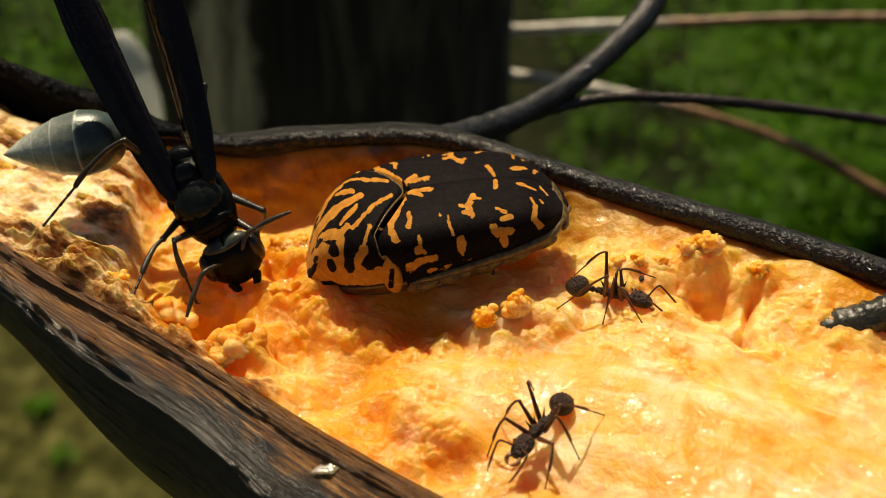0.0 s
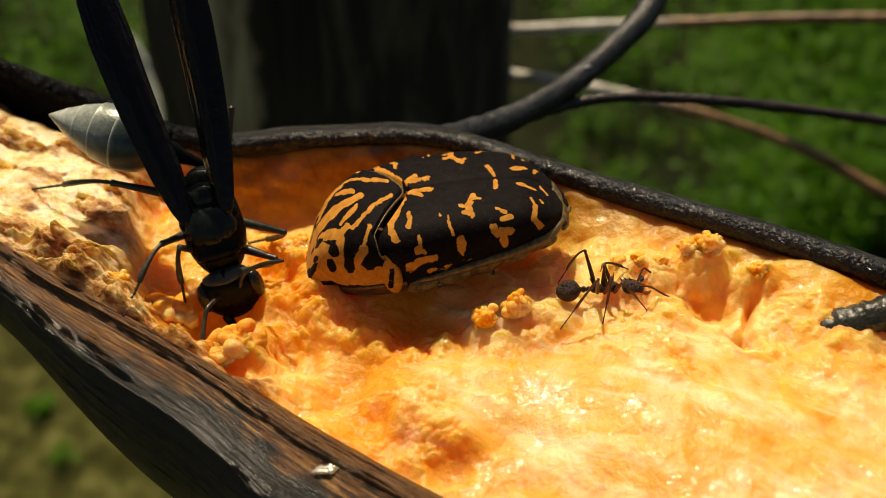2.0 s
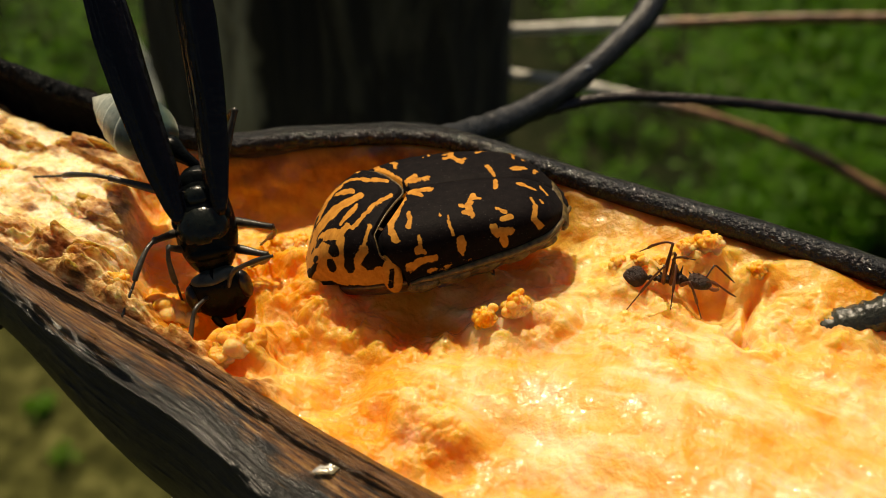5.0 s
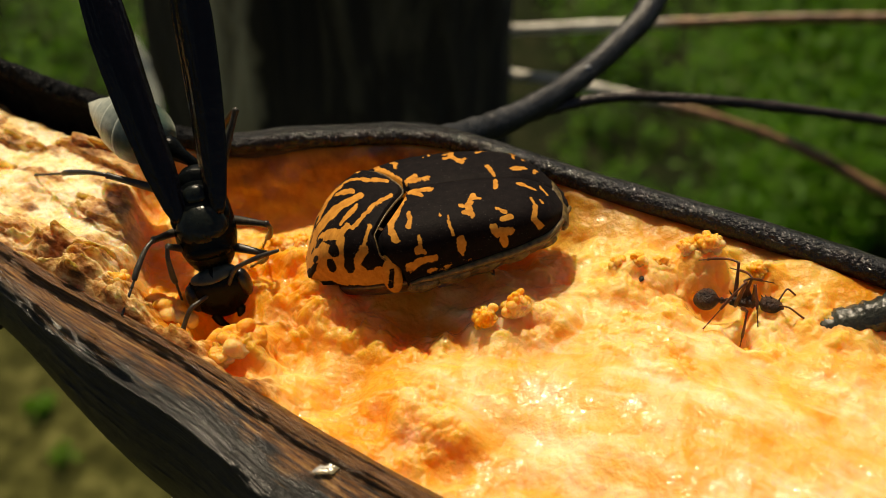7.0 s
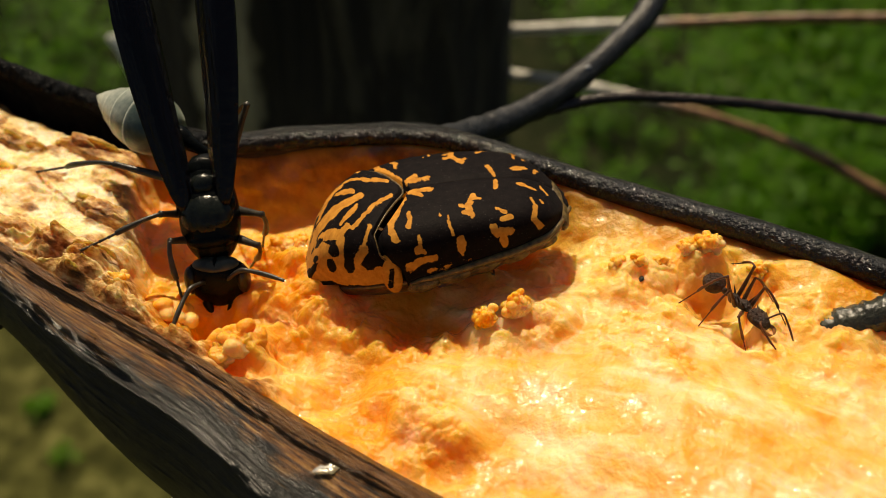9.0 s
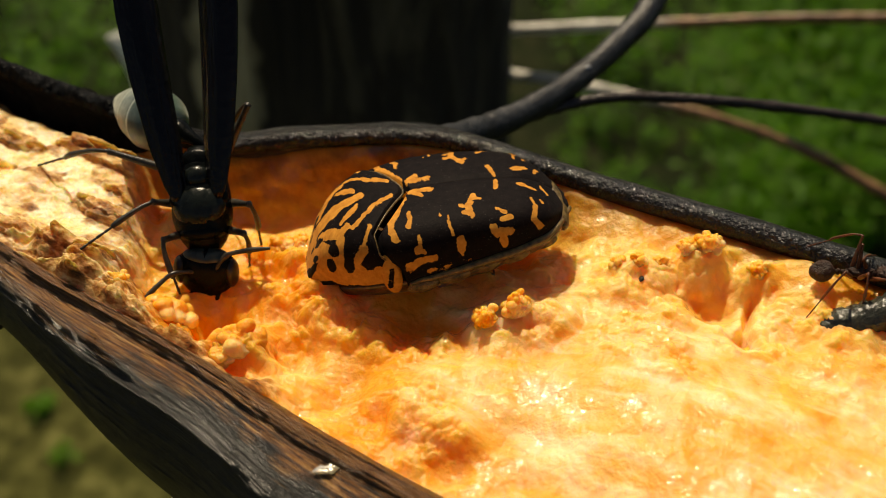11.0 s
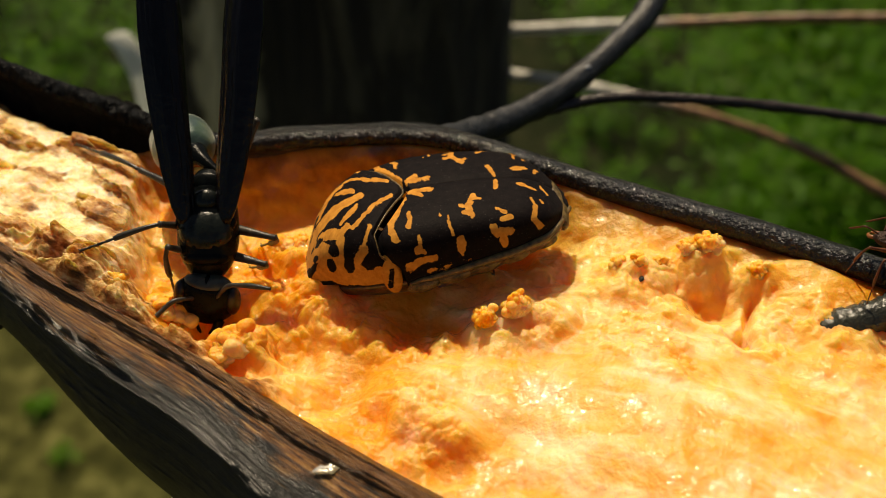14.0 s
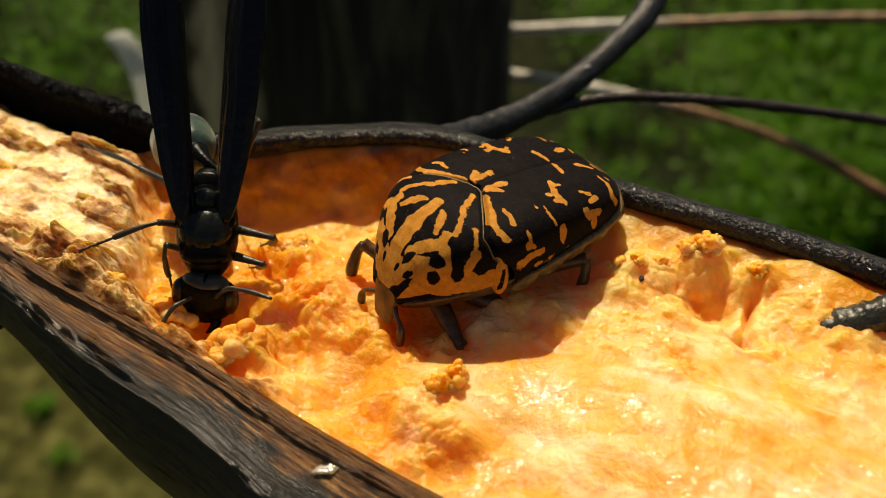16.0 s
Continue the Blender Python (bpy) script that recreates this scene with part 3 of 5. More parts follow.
    # the rounded edge of the far lip
    u = np.linspace(0.04, 0.96, 160)
    c = curve(LIPS, u)[:, :3] + np.array([0.05, 0.3, -0.6])
    v, f = tube(c, [0.5, 0.75, 0.8, 0.85, 0.75, 0.72, 0.75, 0.85, 0.95, 0.95, 0.6], 900, 28)
    scallop = step(-v[:, 0], 15, 22)
    rise = 0.10 * field(v, 1.1, 3, 4) + 0.07 * field(v, 0.45, 2, 5) + 0.12 * field(v * (0.3, 1, 1), 2.5, 2, 8)
    rise += scallop * (0.5 * field(v, 2.6, 2, 18) + 0.9 * np.abs(field(v * (1, 0.5, 0.5), 1.5, 2, 19)))
    v = v + rise[:, None] * np.array([0, -0.6, 0.8])
    part("lip", mesh("lip", v, f, LIP, dull=scallop), pod, "rounded wet black edge of the skin")
    return pod


# where things rest: rays down on the pulp and the skin
def rest_tree(pod):
    trees = []
    for ob in pod.children:
        me = ob.data
        trees.append(BVHTree.FromPolygons([v.co.copy() for v in me.vertices], [tuple(q.vertices) for q in me.polygons]))
    return trees


def rest(x, y, default=0.0):
    """Height in millimetres of the fruit's surface at x, y."""
    best = None
    for tree in TREES:
        hit = tree.ray_cast(Vector((x * MM, y * MM, 0.03)), Vector((0, 0, -1)))[0]
        if hit and (best is None or hit.z > best):
            best = hit.z
    return default if best is None else best / MM


def lump(seed, size, count, flat=0.8):
    """A knob of swollen pulp beads about size millimetres across: balls grown into one another."""
    rng = np.random.default_rng(seed)
    nu, nv = 60, 90
    th, ph = np.meshgrid(np.linspace(0.01, np.pi - 0.01, nu), np.linspace(0, 2 * np.pi, nv, endpoint=False), indexing="ij")
    u = np.stack([np.sin(th) * np.cos(ph), np.sin(th) * np.sin(ph), np.cos(th)], 2).reshape(-1, 3)
    r = 0.34 + 0.16 * field(u, 0.9, 3, seed)
    for _ in range(count * 2):
        c = rng.normal(size=3)
        c *= rng.uniform(0.22, 0.42) / np.linalg.norm(c)
        k = rng.uniform(0.05, 0.17)
        along = u @ c
        inside = k * k - (c @ c - along ** 2)
        r = np.where((inside > 0) & (along > 0), np.maximum(r, along + np.sqrt(np.maximum(inside, 0))), r)
    p = u * (size * r)[:, None] * (1, 1, flat)
    p += 0.07 * size * np.stack([field(p, 0.5 * size, 2, seed + k) for k in range(3)], 1)
    return mesh("pulp_lump", p, grid_faces(nu, nv, True), GRAIN, pale=np.full(len(p), 0.45))


ground()
stump()
undergrowth()
POD = fruit()
TREES = rest_tree(POD)


# ---- stalk, twigs, stick ----
def rod(name, points, radii, material, label, category, rough=0.12, rings=70, seg=14, seed=1):
    return thing(name, mesh(name, *tube(points, radii, rings, seg, rough, seed), material), label, category)


def bleached_material():
    m = Nodes("bleached_leaf", 0.6)
    col = m.ramp(m.noise(160, 4), (0.3, (0.75, 0.77, 0.72)), (0.7, (0.9, 0.92, 0.88)))
    m.color(col)
    t = m.node("ShaderNodeBsdfTranslucent")
    m.link(col, t.inputs[0])
    mixer = m.node("ShaderNodeMixShader")
    mixer.inputs[0].default_value = 0.6
    m.link(m.bsdf.outputs[0], mixer.inputs[1])
    m.link(t.outputs[0], mixer.inputs[2])
    m.link(mixer.outputs[0], m.tree.nodes["Material Output"].inputs[0])
    return m.mat


def twigs():
    stalk = tagged(new("fruit_stalk"), "curved grey-black stalk holding the fruit", "stalk")
    way = [(-1.4, 10.6, 2.4), (-0.2, 12.6, 1.7), (1.8, 16, 0.3), (6.1, 21, -1.1), (12, 28, -1.8), (17.8, 36, -1.5), (22.4, 43, 0.1), (26, 55, 5), (24, 80, 22), (0, 118, 26), (-20, 132, 26)]
    part("stem", mesh("stem", *tube(way, [1.5, 1.5, 1.4, 1.25, 1.2, 1.25, 1.4, 1.5, 1.6, 2, 2], 110, 18, 0.10, 1), GREY_STALK), stalk)
    v, f = ball((0.75, 0.3, 0.5), 0, 0, 0, 14, 18)
    v = v * (1 + 0.25 * field(v, 0.5, 2, 6))[:, None]
    part("scar", mesh("scar", v, f, twig_material("pale_scar", (0.10, 0.11, 0.12), (0.5, 0.52, 0.55), 0.5)), stalk, "pale scar on the bark", mm(14.1, 30.0, -1.1, 0, -30, 35))
    rod("dark_twig", [(2, 17, -1.4), (4, 20, -2.1), (10.8, 26, -3.0), (17.6, 28, -2.9), (29.3, 30, -4.7), (46.8, 34, -9.4), (64.7, 40, -15.8), (90, 60, -60), (105, 95, -1210)],
        [0.7, 0.6, 0.55, 0.5, 0.52, 0.5, 0.55, 0.7, 0.8], DARK_TWIG, "thin dark brown bare twig behind the fruit", "twig", 0.25, 130)
    rod("bleached_twig", [(-12, 141, -50), (5.2, 141.0, -55.9), (10.6, 138.0, -53.7), (28.9, 135.0, -51.1), (46.6, 132.0, -48.8), (64.4, 128.0, -45.9), (80.3, 124.0, -43.7), (101.9, 120.0, -41.4), (150, 130, -110), (185, 160, -1210)],
        [1.1, 1.1, 1.1, 1.1, 1.0, 1.0, 1.0, 1.0, 1.1, 1.2], FADING, "bleached dry twig turning brown along its length", "twig", 0.2, 130, seed=3)
    rod("bleached_twig", [(-12, 141, -72), (4.1, 141.0, -63.1), (9.7, 138.0, -62.9), (23.6, 130.0, -60.6), (44.4, 122.0, -61.3), (65.2, 116.0, -65.7), (82.9, 110.0, -73.1), (103.7, 106.0, -84.0), (125, 110, -150), (160, 130, -1210)],
        [1.1, 1.1, 1.15, 1.1, 1.0, 1.0, 1.05, 1.1, 1.2, 1.3], FADING, "bleached dry twig sagging towards the ground", "twig", 0.2, 130, seed=5)
    rod("stick", [(26.6, -12.4, 2.1), (27.6, -12.3, 2.7), (30.6, -12.2, 3.9), (36.0, -11.6, 6.9), (43, -12.5, 8.2), (58, -14, 9), (80, -20, -60), (95, -22, -1210)],
        [1.22, 1.3, 1.3, 1.35, 1.4, 1.5, 1.6, 1.7], STICK, "wet black stick lodged in the pulp", "stick", 0.10, 110, 18, seed=8)
    pale = bleached_material()
    u = np.linspace(0, 1, 30)
    c = curve([(-70.6, 156.5, -64.5), (-68.9, 155.2, -65.0), (-66.4, 153.0, -67.4), (-63.6, 150.1, -73.4), (-63.0, 147.5, -88.8), (-64.2, 146.2, -132.5), (-72, 142, -230), (-90, 142, -1205)], u)
    half = np.interp(u, [0, 0.1, 0.35, 0.6, 1], [1.0, 2.3, 2.6, 2.4, 1.5])
    q = np.linspace(-1, 1, 9)
    top = np.stack([c[:, None, 0] + half[:, None] * q, c[:, None, 1] + 0.7 * (q * q)[None], c[:, None, 2] + 0.4 * half[:, None] * q], 2)
    low = top + np.array([0.1, 0.35, 0])
    v = np.concatenate([top, low[:, ::-1]], 1).reshape(-1, 3)
    f = grid_faces(30, 18, True).tolist() + [list(range(18)), [29 * 18 + j for j in reversed(range(18))]]
    thing("dry_grass_blade", mesh("dry_grass_blade", v, f, pale), "bleached dry grass blade beside the stump", "grass blade")


# crumbs that stand loose in front of the beetle
CRUMBS = [(5.2, -10.4, 2.5, 14, 40), (3.0, -11.2, 2.1, 12, 160)]


LOOSE = []


def lumps():
    for k, (x, y, size, count, turn, lift) in enumerate(LUMPS):
        ob = part("pulp_lump", lump(20 + k, size, count), POD, m=mm(x, y, rest(x, y) - size * 0.22 + lift * 0.4, 0, 0, turn))
    tagged(ob, "cluster of swollen glistening pulp grains")
    for k, (x, y, size, count, turn) in enumerate(CRUMBS):
        ob = thing("pulp_crumb", lump(60 + k, size, count, 1.0), "loose glistening crumb of orange pulp beside the beetle", "crumb", "loose crumbs")
        ob.matrix_basis = mm(x, y, rest(x, y) + size * 0.12, 0, 0, turn)
        LOOSE.append(ob)
    chip = Nodes("translucent_flake", 0.2, 0.5)
    chip.color((0.62, 0.50, 0.28))
    chip.bsdf.inputs["Transmission Weight"].default_value = 0.6
    chip.flesh(0.6, (1, 0.8, 0.5), 0.001)
    v, f = body([(-1.0, 0, 0.02, 0.02, 0.02), (-0.6, 0.08, 0.3, 0.08, 0.06), (0.2, 0.12, 0.42, 0.09, 0.06), (0.7, 0.06, 0.2, 0.07, 0.06), (1.0, 0.03, 0.02, 0.02, 0.02)], 30, 24)
    v[:, 2] += 0.25 * field(v, 0.6, 2, 3)
    v[:, 1] += 0.2 * field(v, 0.5, 2, 5)
    fl = thing("pulp_flake", mesh("pulp_flake", v, f, chip.mat), "pale translucent flake stuck to the skin's brim", "flake")
    x, y = -7.2, -24.2
    fl.matrix_basis = mm(x, y, rest(x, y) + 0.1, 0, 0, 12)
    v, f = body([(-0.35, 0, 0.02, 0.02, 0.02), (-0.1, 0.02, 0.2, 0.16, 0.12), (0.15, 0.0, 0.18, 0.14, 0.1), (0.35, 0, 0.02, 0.02, 0.02)], 10, 10)
    sp = thing("dirt_speck", mesh("dirt_speck", v, f, STICK), "small dark speck of dirt on the pulp", "speck")
    x, y = 14.3, -7.9
    sp.matrix_basis = mm(x, y, rest(x, y) + 0.05, 0, 0, 70)


twigs()
lumps()


# ---- insects ----
BLACK = chitin("blue_black_wasp_shell", (0.0012, 0.0016, 0.0018), (0.005, 0.0065, 0.006), 0.26, 0.03, gloss=0.07)
# dusty tops of back and head: sunlight on them painted as paler grey-green
LIT_DUSTY = chitin("sunlit_dusty_shell", (0.0015, 0.0022, 0.002), (0.016, 0.021, 0.016), 0.26, 0.06, 450, bump=0.00012, gloss=0.22)
CROWN = chitin("sunlit_dusty_crown", (0.008, 0.011, 0.010), (0.07, 0.085, 0.066), 0.38, 0.08, 600, gloss=0.3)
WASP_LEG = chitin("dusky_wasp_leg", (0.012, 0.011, 0.010), (0.06, 0.05, 0.035), 0.4, 0.15)
ANT_SHELL = chitin("dark_brown_ant_shell", (0.012, 0.006, 0.004), (0.06, 0.026, 0.015), 0.5, 0.0, 1500, 0.0006)
ANT_LEG = chitin("red_brown_ant_leg", (0.045, 0.014, 0.006), (0.17, 0.055, 0.02), 0.4, 0.1)
ANT_JAW = chitin("amber_ant_jaw", (0.14, 0.04, 0.012), (0.36, 0.13, 0.04), 0.3, 0.3)
BEETLE_LEG = chitin("brown_beetle_leg", (0.022, 0.011, 0.006), (0.15, 0.07, 0.025), 0.3, 0.35)
GOLD = chitin("olive_gold_plate", (0.02, 0.013, 0.005), (0.24, 0.15, 0.045), 0.4, 0.2, 1800, 0.0001)


def gaster_material():
    """Dark metallic teal at the waist, silvery and pale towards the tip ("tip") and along the plates' edges ("edge")."""
    m = Nodes("teal_silver_wasp_abdomen", 0.34, 0.25, 0.2)
    m.bsdf.inputs["Coat Roughness"].default_value = 0.25
    dust = m.noise(1400, 4, 0.6)
    teal = m.ramp(m.noise(260, 3), (0.35, (0.012, 0.030, 0.034)), (0.55, (0.018, 0.055, 0.045)), (0.7, (0.04, 0.085, 0.035)))
    pale = m.ramp(dust, (0.3, (0.36, 0.40, 0.36)), (0.7, (0.74, 0.75, 0.63)))
    fade = m.math("ADD", m.spread(m.attr("tip"), 0.30, 0.85, 0.0, 0.95), m.math("MULTIPLY", m.math("SUBTRACT", dust, 0.5), 0.22))
    col = m.mix(m.spread(fade, 0.0, 1.0), teal, pale)
    m.color(m.mix(m.math("MULTIPLY", m.attr("edge"), 0.75), col, (0.62, 0.66, 0.58)))
    m.bsdf.inputs["Sheen Weight"].default_value = 0.3
    m.bsdf.inputs["Sheen Tint"].default_value = (0.9, 0.95, 0.85, 1)
    m.bump(m.noise(4500, 3), 0.00005, 0.6)
    return m.mat


def wing_material():
    m = Nodes("smoky_black_wing", 0.24, 0.0)
    m.bsdf.inputs["Specular IOR Level"].default_value = 0.22
    m.color(m.ramp(m.noise(500, 4, vec=m.mapped((0.15, 1, 1))), (0.3, (0.0015, 0.0015, 0.0035)), (0.75, (0.007, 0.005, 0.007))))
    b = m.bump(m.noise(800, 3, vec=m.mapped((0.10, 1.2, 1))), 0.0005, 0.8)
    m.bump(m.noise(1600, 3, 0.6), 0.0002, 0.6, b)
    return m.mat


def velvet_material():
    """Black and orange velvet, parted by the painted-on value "mark"."""
    m = Nodes("black_orange_velvet", 0.6, 0.0)
    m.bsdf.inputs["Specular IOR Level"].default_value = 0.035
    n = m.noise(1800, 4)
    black = m.ramp(n, (0.3, (0.003, 0.002, 0.0025)), (0.7, (0.009, 0.006, 0.006)))
    black = m.mix(m.spread(m.noise(7000, 2, 0.5), 0.68, 0.74, 0, 0.5), black, (0.16, 0.14, 0.13))
    orange = m.ramp(n, (0.3, (0.44, 0.17, 0.025)), (0.7, (0.66, 0.30, 0.055)))
    fac = m.spread(m.math("ADD", m.attr("mark"), m.math("MULTIPLY", m.math("SUBTRACT", m.noise(2200, 4, 0.7), 0.5), 1.1)), 0.44, 0.56)
    m.color(m.mix(fac, black, orange))
    m.bsdf.inputs["Sheen Weight"].default_value = 0.02
    m.bump(m.noise(6000, 2), 0.00005, 0.5)
    return m.mat


TEAL, WING, VELVET = gaster_material(), wing_material(), velvet_material()


def bone(a, b, up):
    """A pose at a with its x axis towards b."""
    x = (b - a).normalized()
    y = up.cross(x)
    y = y.normalized() if y.length > 1e-9 else x.orthogonal().normalized()
    z = x.cross(y)
    return Matrix.Translation(a) @ Matrix((x, y, z)).transposed().to_4x4()


def two_bones(hip, foot, l1, l2, pole):
    """Poses of upper and lower leg from hip to foot, the knee towards pole."""
    way = foot - hip
    d = min(max(way.length, abs(l1 - l2) * 1.05 + 1e-6), (l1 + l2) * 0.995)
    way.normalize()
    a = (l1 * l1 - l2 * l2 + d * d) / (2 * d)
    h = math.sqrt(max(l1 * l1 - a * a, 0))
    side = pole - way * pole.dot(way)
    side = side.normalized() if side.length > 1e-6 else way.orthogonal().normalized()
    knee = hip + way * a + side * h
    return bone(hip, knee, side), bone(knee, hip + way * d, side)


def between(rows, t):
    """The pose at t, between rows of seconds and poses."""
    if t <= rows[0][0]:
        return rows[0][1].copy()
    for (a, p), (b, q) in zip(rows, rows[1:]):
        if t <= b:
            f = (t - a) / (b - a)
            return Matrix.Translation(p.translation.lerp(q.translation, f)) @ p.to_quaternion().slerp(q.to_quaternion(), f).to_matrix().to_4x4()
    return rows[-1][1].copy()


def place_between(rows, t):
    """The point at t, between rows of seconds and points."""
    if t <= rows[0][0]:
        return Vector(rows[0][1])
    for (a, p), (b, q) in zip(rows, rows[1:]):
        if t <= b:
            return Vector(p).lerp(Vector(q), (t - a) / (b - a))
    return Vector(rows[-1][1])


def legs(owner, hips, l1, l2, r1, r2, material, foot=0.4, swell=1.0):
    """Six legs: an upper part under the owner and a lower part with its foot under that. hips: (x, y, z, length factor)."""
    made = []
    for x, y, z, k in hips:
        a, b = l1 * k, l2 * k
        up = mesh("leg", *tube([(0, 0, 0), (a * 0.12, 0, -r1 * 0.2), (a * 0.45, 0, 0), (a * 0.85, 0, 0), (a, 0, 0)], [r1 * 0.7, r1 * 1.1 * swell, r1 * swell, r1 * 0.7, r1 * 0.8], 16, 10), material)
        e = b * (1 - foot)
        bow = b * 0.05
        shin = tube([(0, 0, 0), (e * 0.3, 0, bow), (e * 0.8, 0, bow), (e, 0, bow * 0.6)], [r2 * 0.8, r2 * 0.9, r2 * 1.2, r2], 14, 9)
        pieces = [shin]
        for j in range(4):
            s0, s1 = e + (b - e) * j / 4, e + (b - e) * (j + 0.92) / 4
            za, zb = bow * 0.6 * (1 - j / 4), bow * 0.6 * (1 - (j + 1) / 4)
            pieces.append(tube([(s0, 0, za), ((s0 + s1) / 2, 0, (za + zb) / 2), (s1, 0, zb)], [r2 * 0.42, r2 * 0.5, r2 * 0.6], 5, 7))
        for side in (-1, 1):
            pieces.append(tube([(b * 0.985, 0, 0), (b * 1.01, side * r2 * 0.8, -r2 * 0.2), (b * 1.01, side * r2 * 1.2, -r2 * 0.9)], [r2 * 0.25, r2 * 0.2, r2 * 0.08], 5, 6))
        low = mesh("tibia", *joined(*pieces), material)
        upper = part("leg", up, owner)
        lower = part("tibia", low, upper, m=mm(a, 0, 0))
        made.append((upper, lower, Vector((x, y, z)) * MM, a * MM, b * MM))
    return made


def spine(base, tip, r):
    return tube([base, tuple((np.array(base) + np.array(tip)) / 2), tip], [r, r * 0.6, r * 0.08], 6, 6)


# ---- ant ----
def ant(label):
    a = tagged(new("ant"), label, "ant", "foraging ants")
    g = body([(-3.35, -0.1, 0.02, 0.02, 0.02), (-3.2, -0.1, 0.42, 0.38, 0.36), (-2.6, 0, 0.82, 0.72, 0.78), (-2.0, 0.05, 0.72, 0.62, 0.68), (-1.62, 0.05, 0.25, 0.2, 0.3), (-1.5, 0.02, 0.1, 0.1, 0.1)], 26, 26)
    rng = np.random.default_rng(3)
    studs = []
    for _ in range(26):
        th, ph = rng.uniform(0.1, 1.45), rng.uniform(0, 2 * np.pi)
        n = np.array([math.sin(th) * math.cos(ph), math.sin(th) * math.sin(ph), math.cos(th)])
        c = n * (0.78, 0.76, 0.68) + (-2.45, 0, 0.0)
        studs.append(spine(tuple(c), tuple(c + n * 0.13), 0.05))
    part("gaster", mesh("gaster", *joined(g, *studs), ANT_SHELL), a, "rough dark round gaster")
    part("petiole", mesh("petiole", *joined(ball((0.2, 0.2, 0.26), -1.36, 0, 0.02, 10, 12), ball((0.19, 0.17, 0.24), -1.02, 0, 0.0, 10, 12)), ANT_SHELL), a)
    t = body([(-0.95, 0.0, 0.05, 0.05, 0.05), (-0.75, 0.02, 0.3, 0.24, 0.26), (-0.3, 0.05, 0.36, 0.32, 0.32), (0.1, 0.0, 0.32, 0.26, 0.34), (0.55, 0.1, 0.46, 0.42, 0.36), (0.95, 0.1, 0.36, 0.32, 0.28), (1.25, 0.05, 0.16, 0.14, 0.14), (1.35, 0.05, 0.05, 0.05, 0.05)], 34, 22)
    sp = [spine((x, s * y, z), (x + dx, s * (y + dy), z + dz), 0.10) for s in (-1, 1)
          for x, y, z, dx, dy, dz in ((0.75, 0.3, 0.36, 0.14, 0.36, 0.5), (0.3, 0.25, 0.34, -0.05, 0.18, 0.5), (-0.55, 0.2, 0.22, -0.4, 0.2, 0.5))]
    part("thorax", mesh("thorax", *joined(t, *sp), ANT_SHELL), a, "spined dark thorax")
    h = body([(1.3, 0.0, 0.12, 0.12, 0.12), (1.45, 0.02, 0.52, 0.40, 0.36), (1.95, 0.0, 0.66, 0.48, 0.46), (2.45, -0.08, 0.58, 0.42, 0.42), (2.85, -0.18, 0.40, 0.28, 0.3), (3.0, -0.22, 0.2, 0.12, 0.14)], 26, 24, 2.3)
    horns = [spine((x, s * y, z), (x - 0.2, s * (y + 0.14), z + 0.22), 0.07) for s in (-1, 1) for x, y, z in ((1.5, 0.4, 0.25), (1.75, 0.25, 0.40), (2.1, 0.2, 0.40))]
    head = part("head", mesh("head", *joined(h, *horns), ANT_SHELL), a, "heart-shaped dark head")
    for s in (-1, 1):
        part("mandible", mesh("mandible", *tube([(2.85, s * 0.3, -0.25), (3.15, s * 0.42, -0.34), (3.45, s * 0.22, -0.42), (3.55, s * 0.03, -0.44)], [0.14, 0.15, 0.11, 0.03], 12, 10), ANT_JAW), head, "amber toothed jaw")
        part("eye", mesh("eye", *ball(0.1, 2.1, s * 0.62, 0.14, 8, 10), ANT_SHELL), head)
        part("antenna", mesh("antenna", *tube([(2.6, s * 0.3, 0.22), (2.95, s * 0.8, 0.62), (3.2, s * 1.05, 0.72), (3.6, s * 1.05, 0.42), (4.2, s * 0.95, -0.1), (4.7, s * 0.8, -0.5)], [0.07, 0.065, 0.075, 0.07, 0.08, 0.05], 30, 8), ANT_LEG), head, "elbowed red-brown feeler")
    hips = [(0.8, 0.28, -0.2, 0.85), (0.8, -0.28, -0.2, 0.85), (0.1, 0.28, -0.25, 0.95), (0.1, -0.28, -0.25, 0.95), (-0.4, 0.26, -0.2, 1.25), (-0.4, -0.26, -0.2, 1.25)]
    return a, legs(a, hips, 2.3, 3.5, 0.15, 0.09, ANT_LEG, 0.42)


ANT_FEET = [(2.7, 2.2), (2.7, -2.2), (0.1, 3.0), (0.1, -3.0), (-3.3, 2.7), (-3.3, -2.7)]


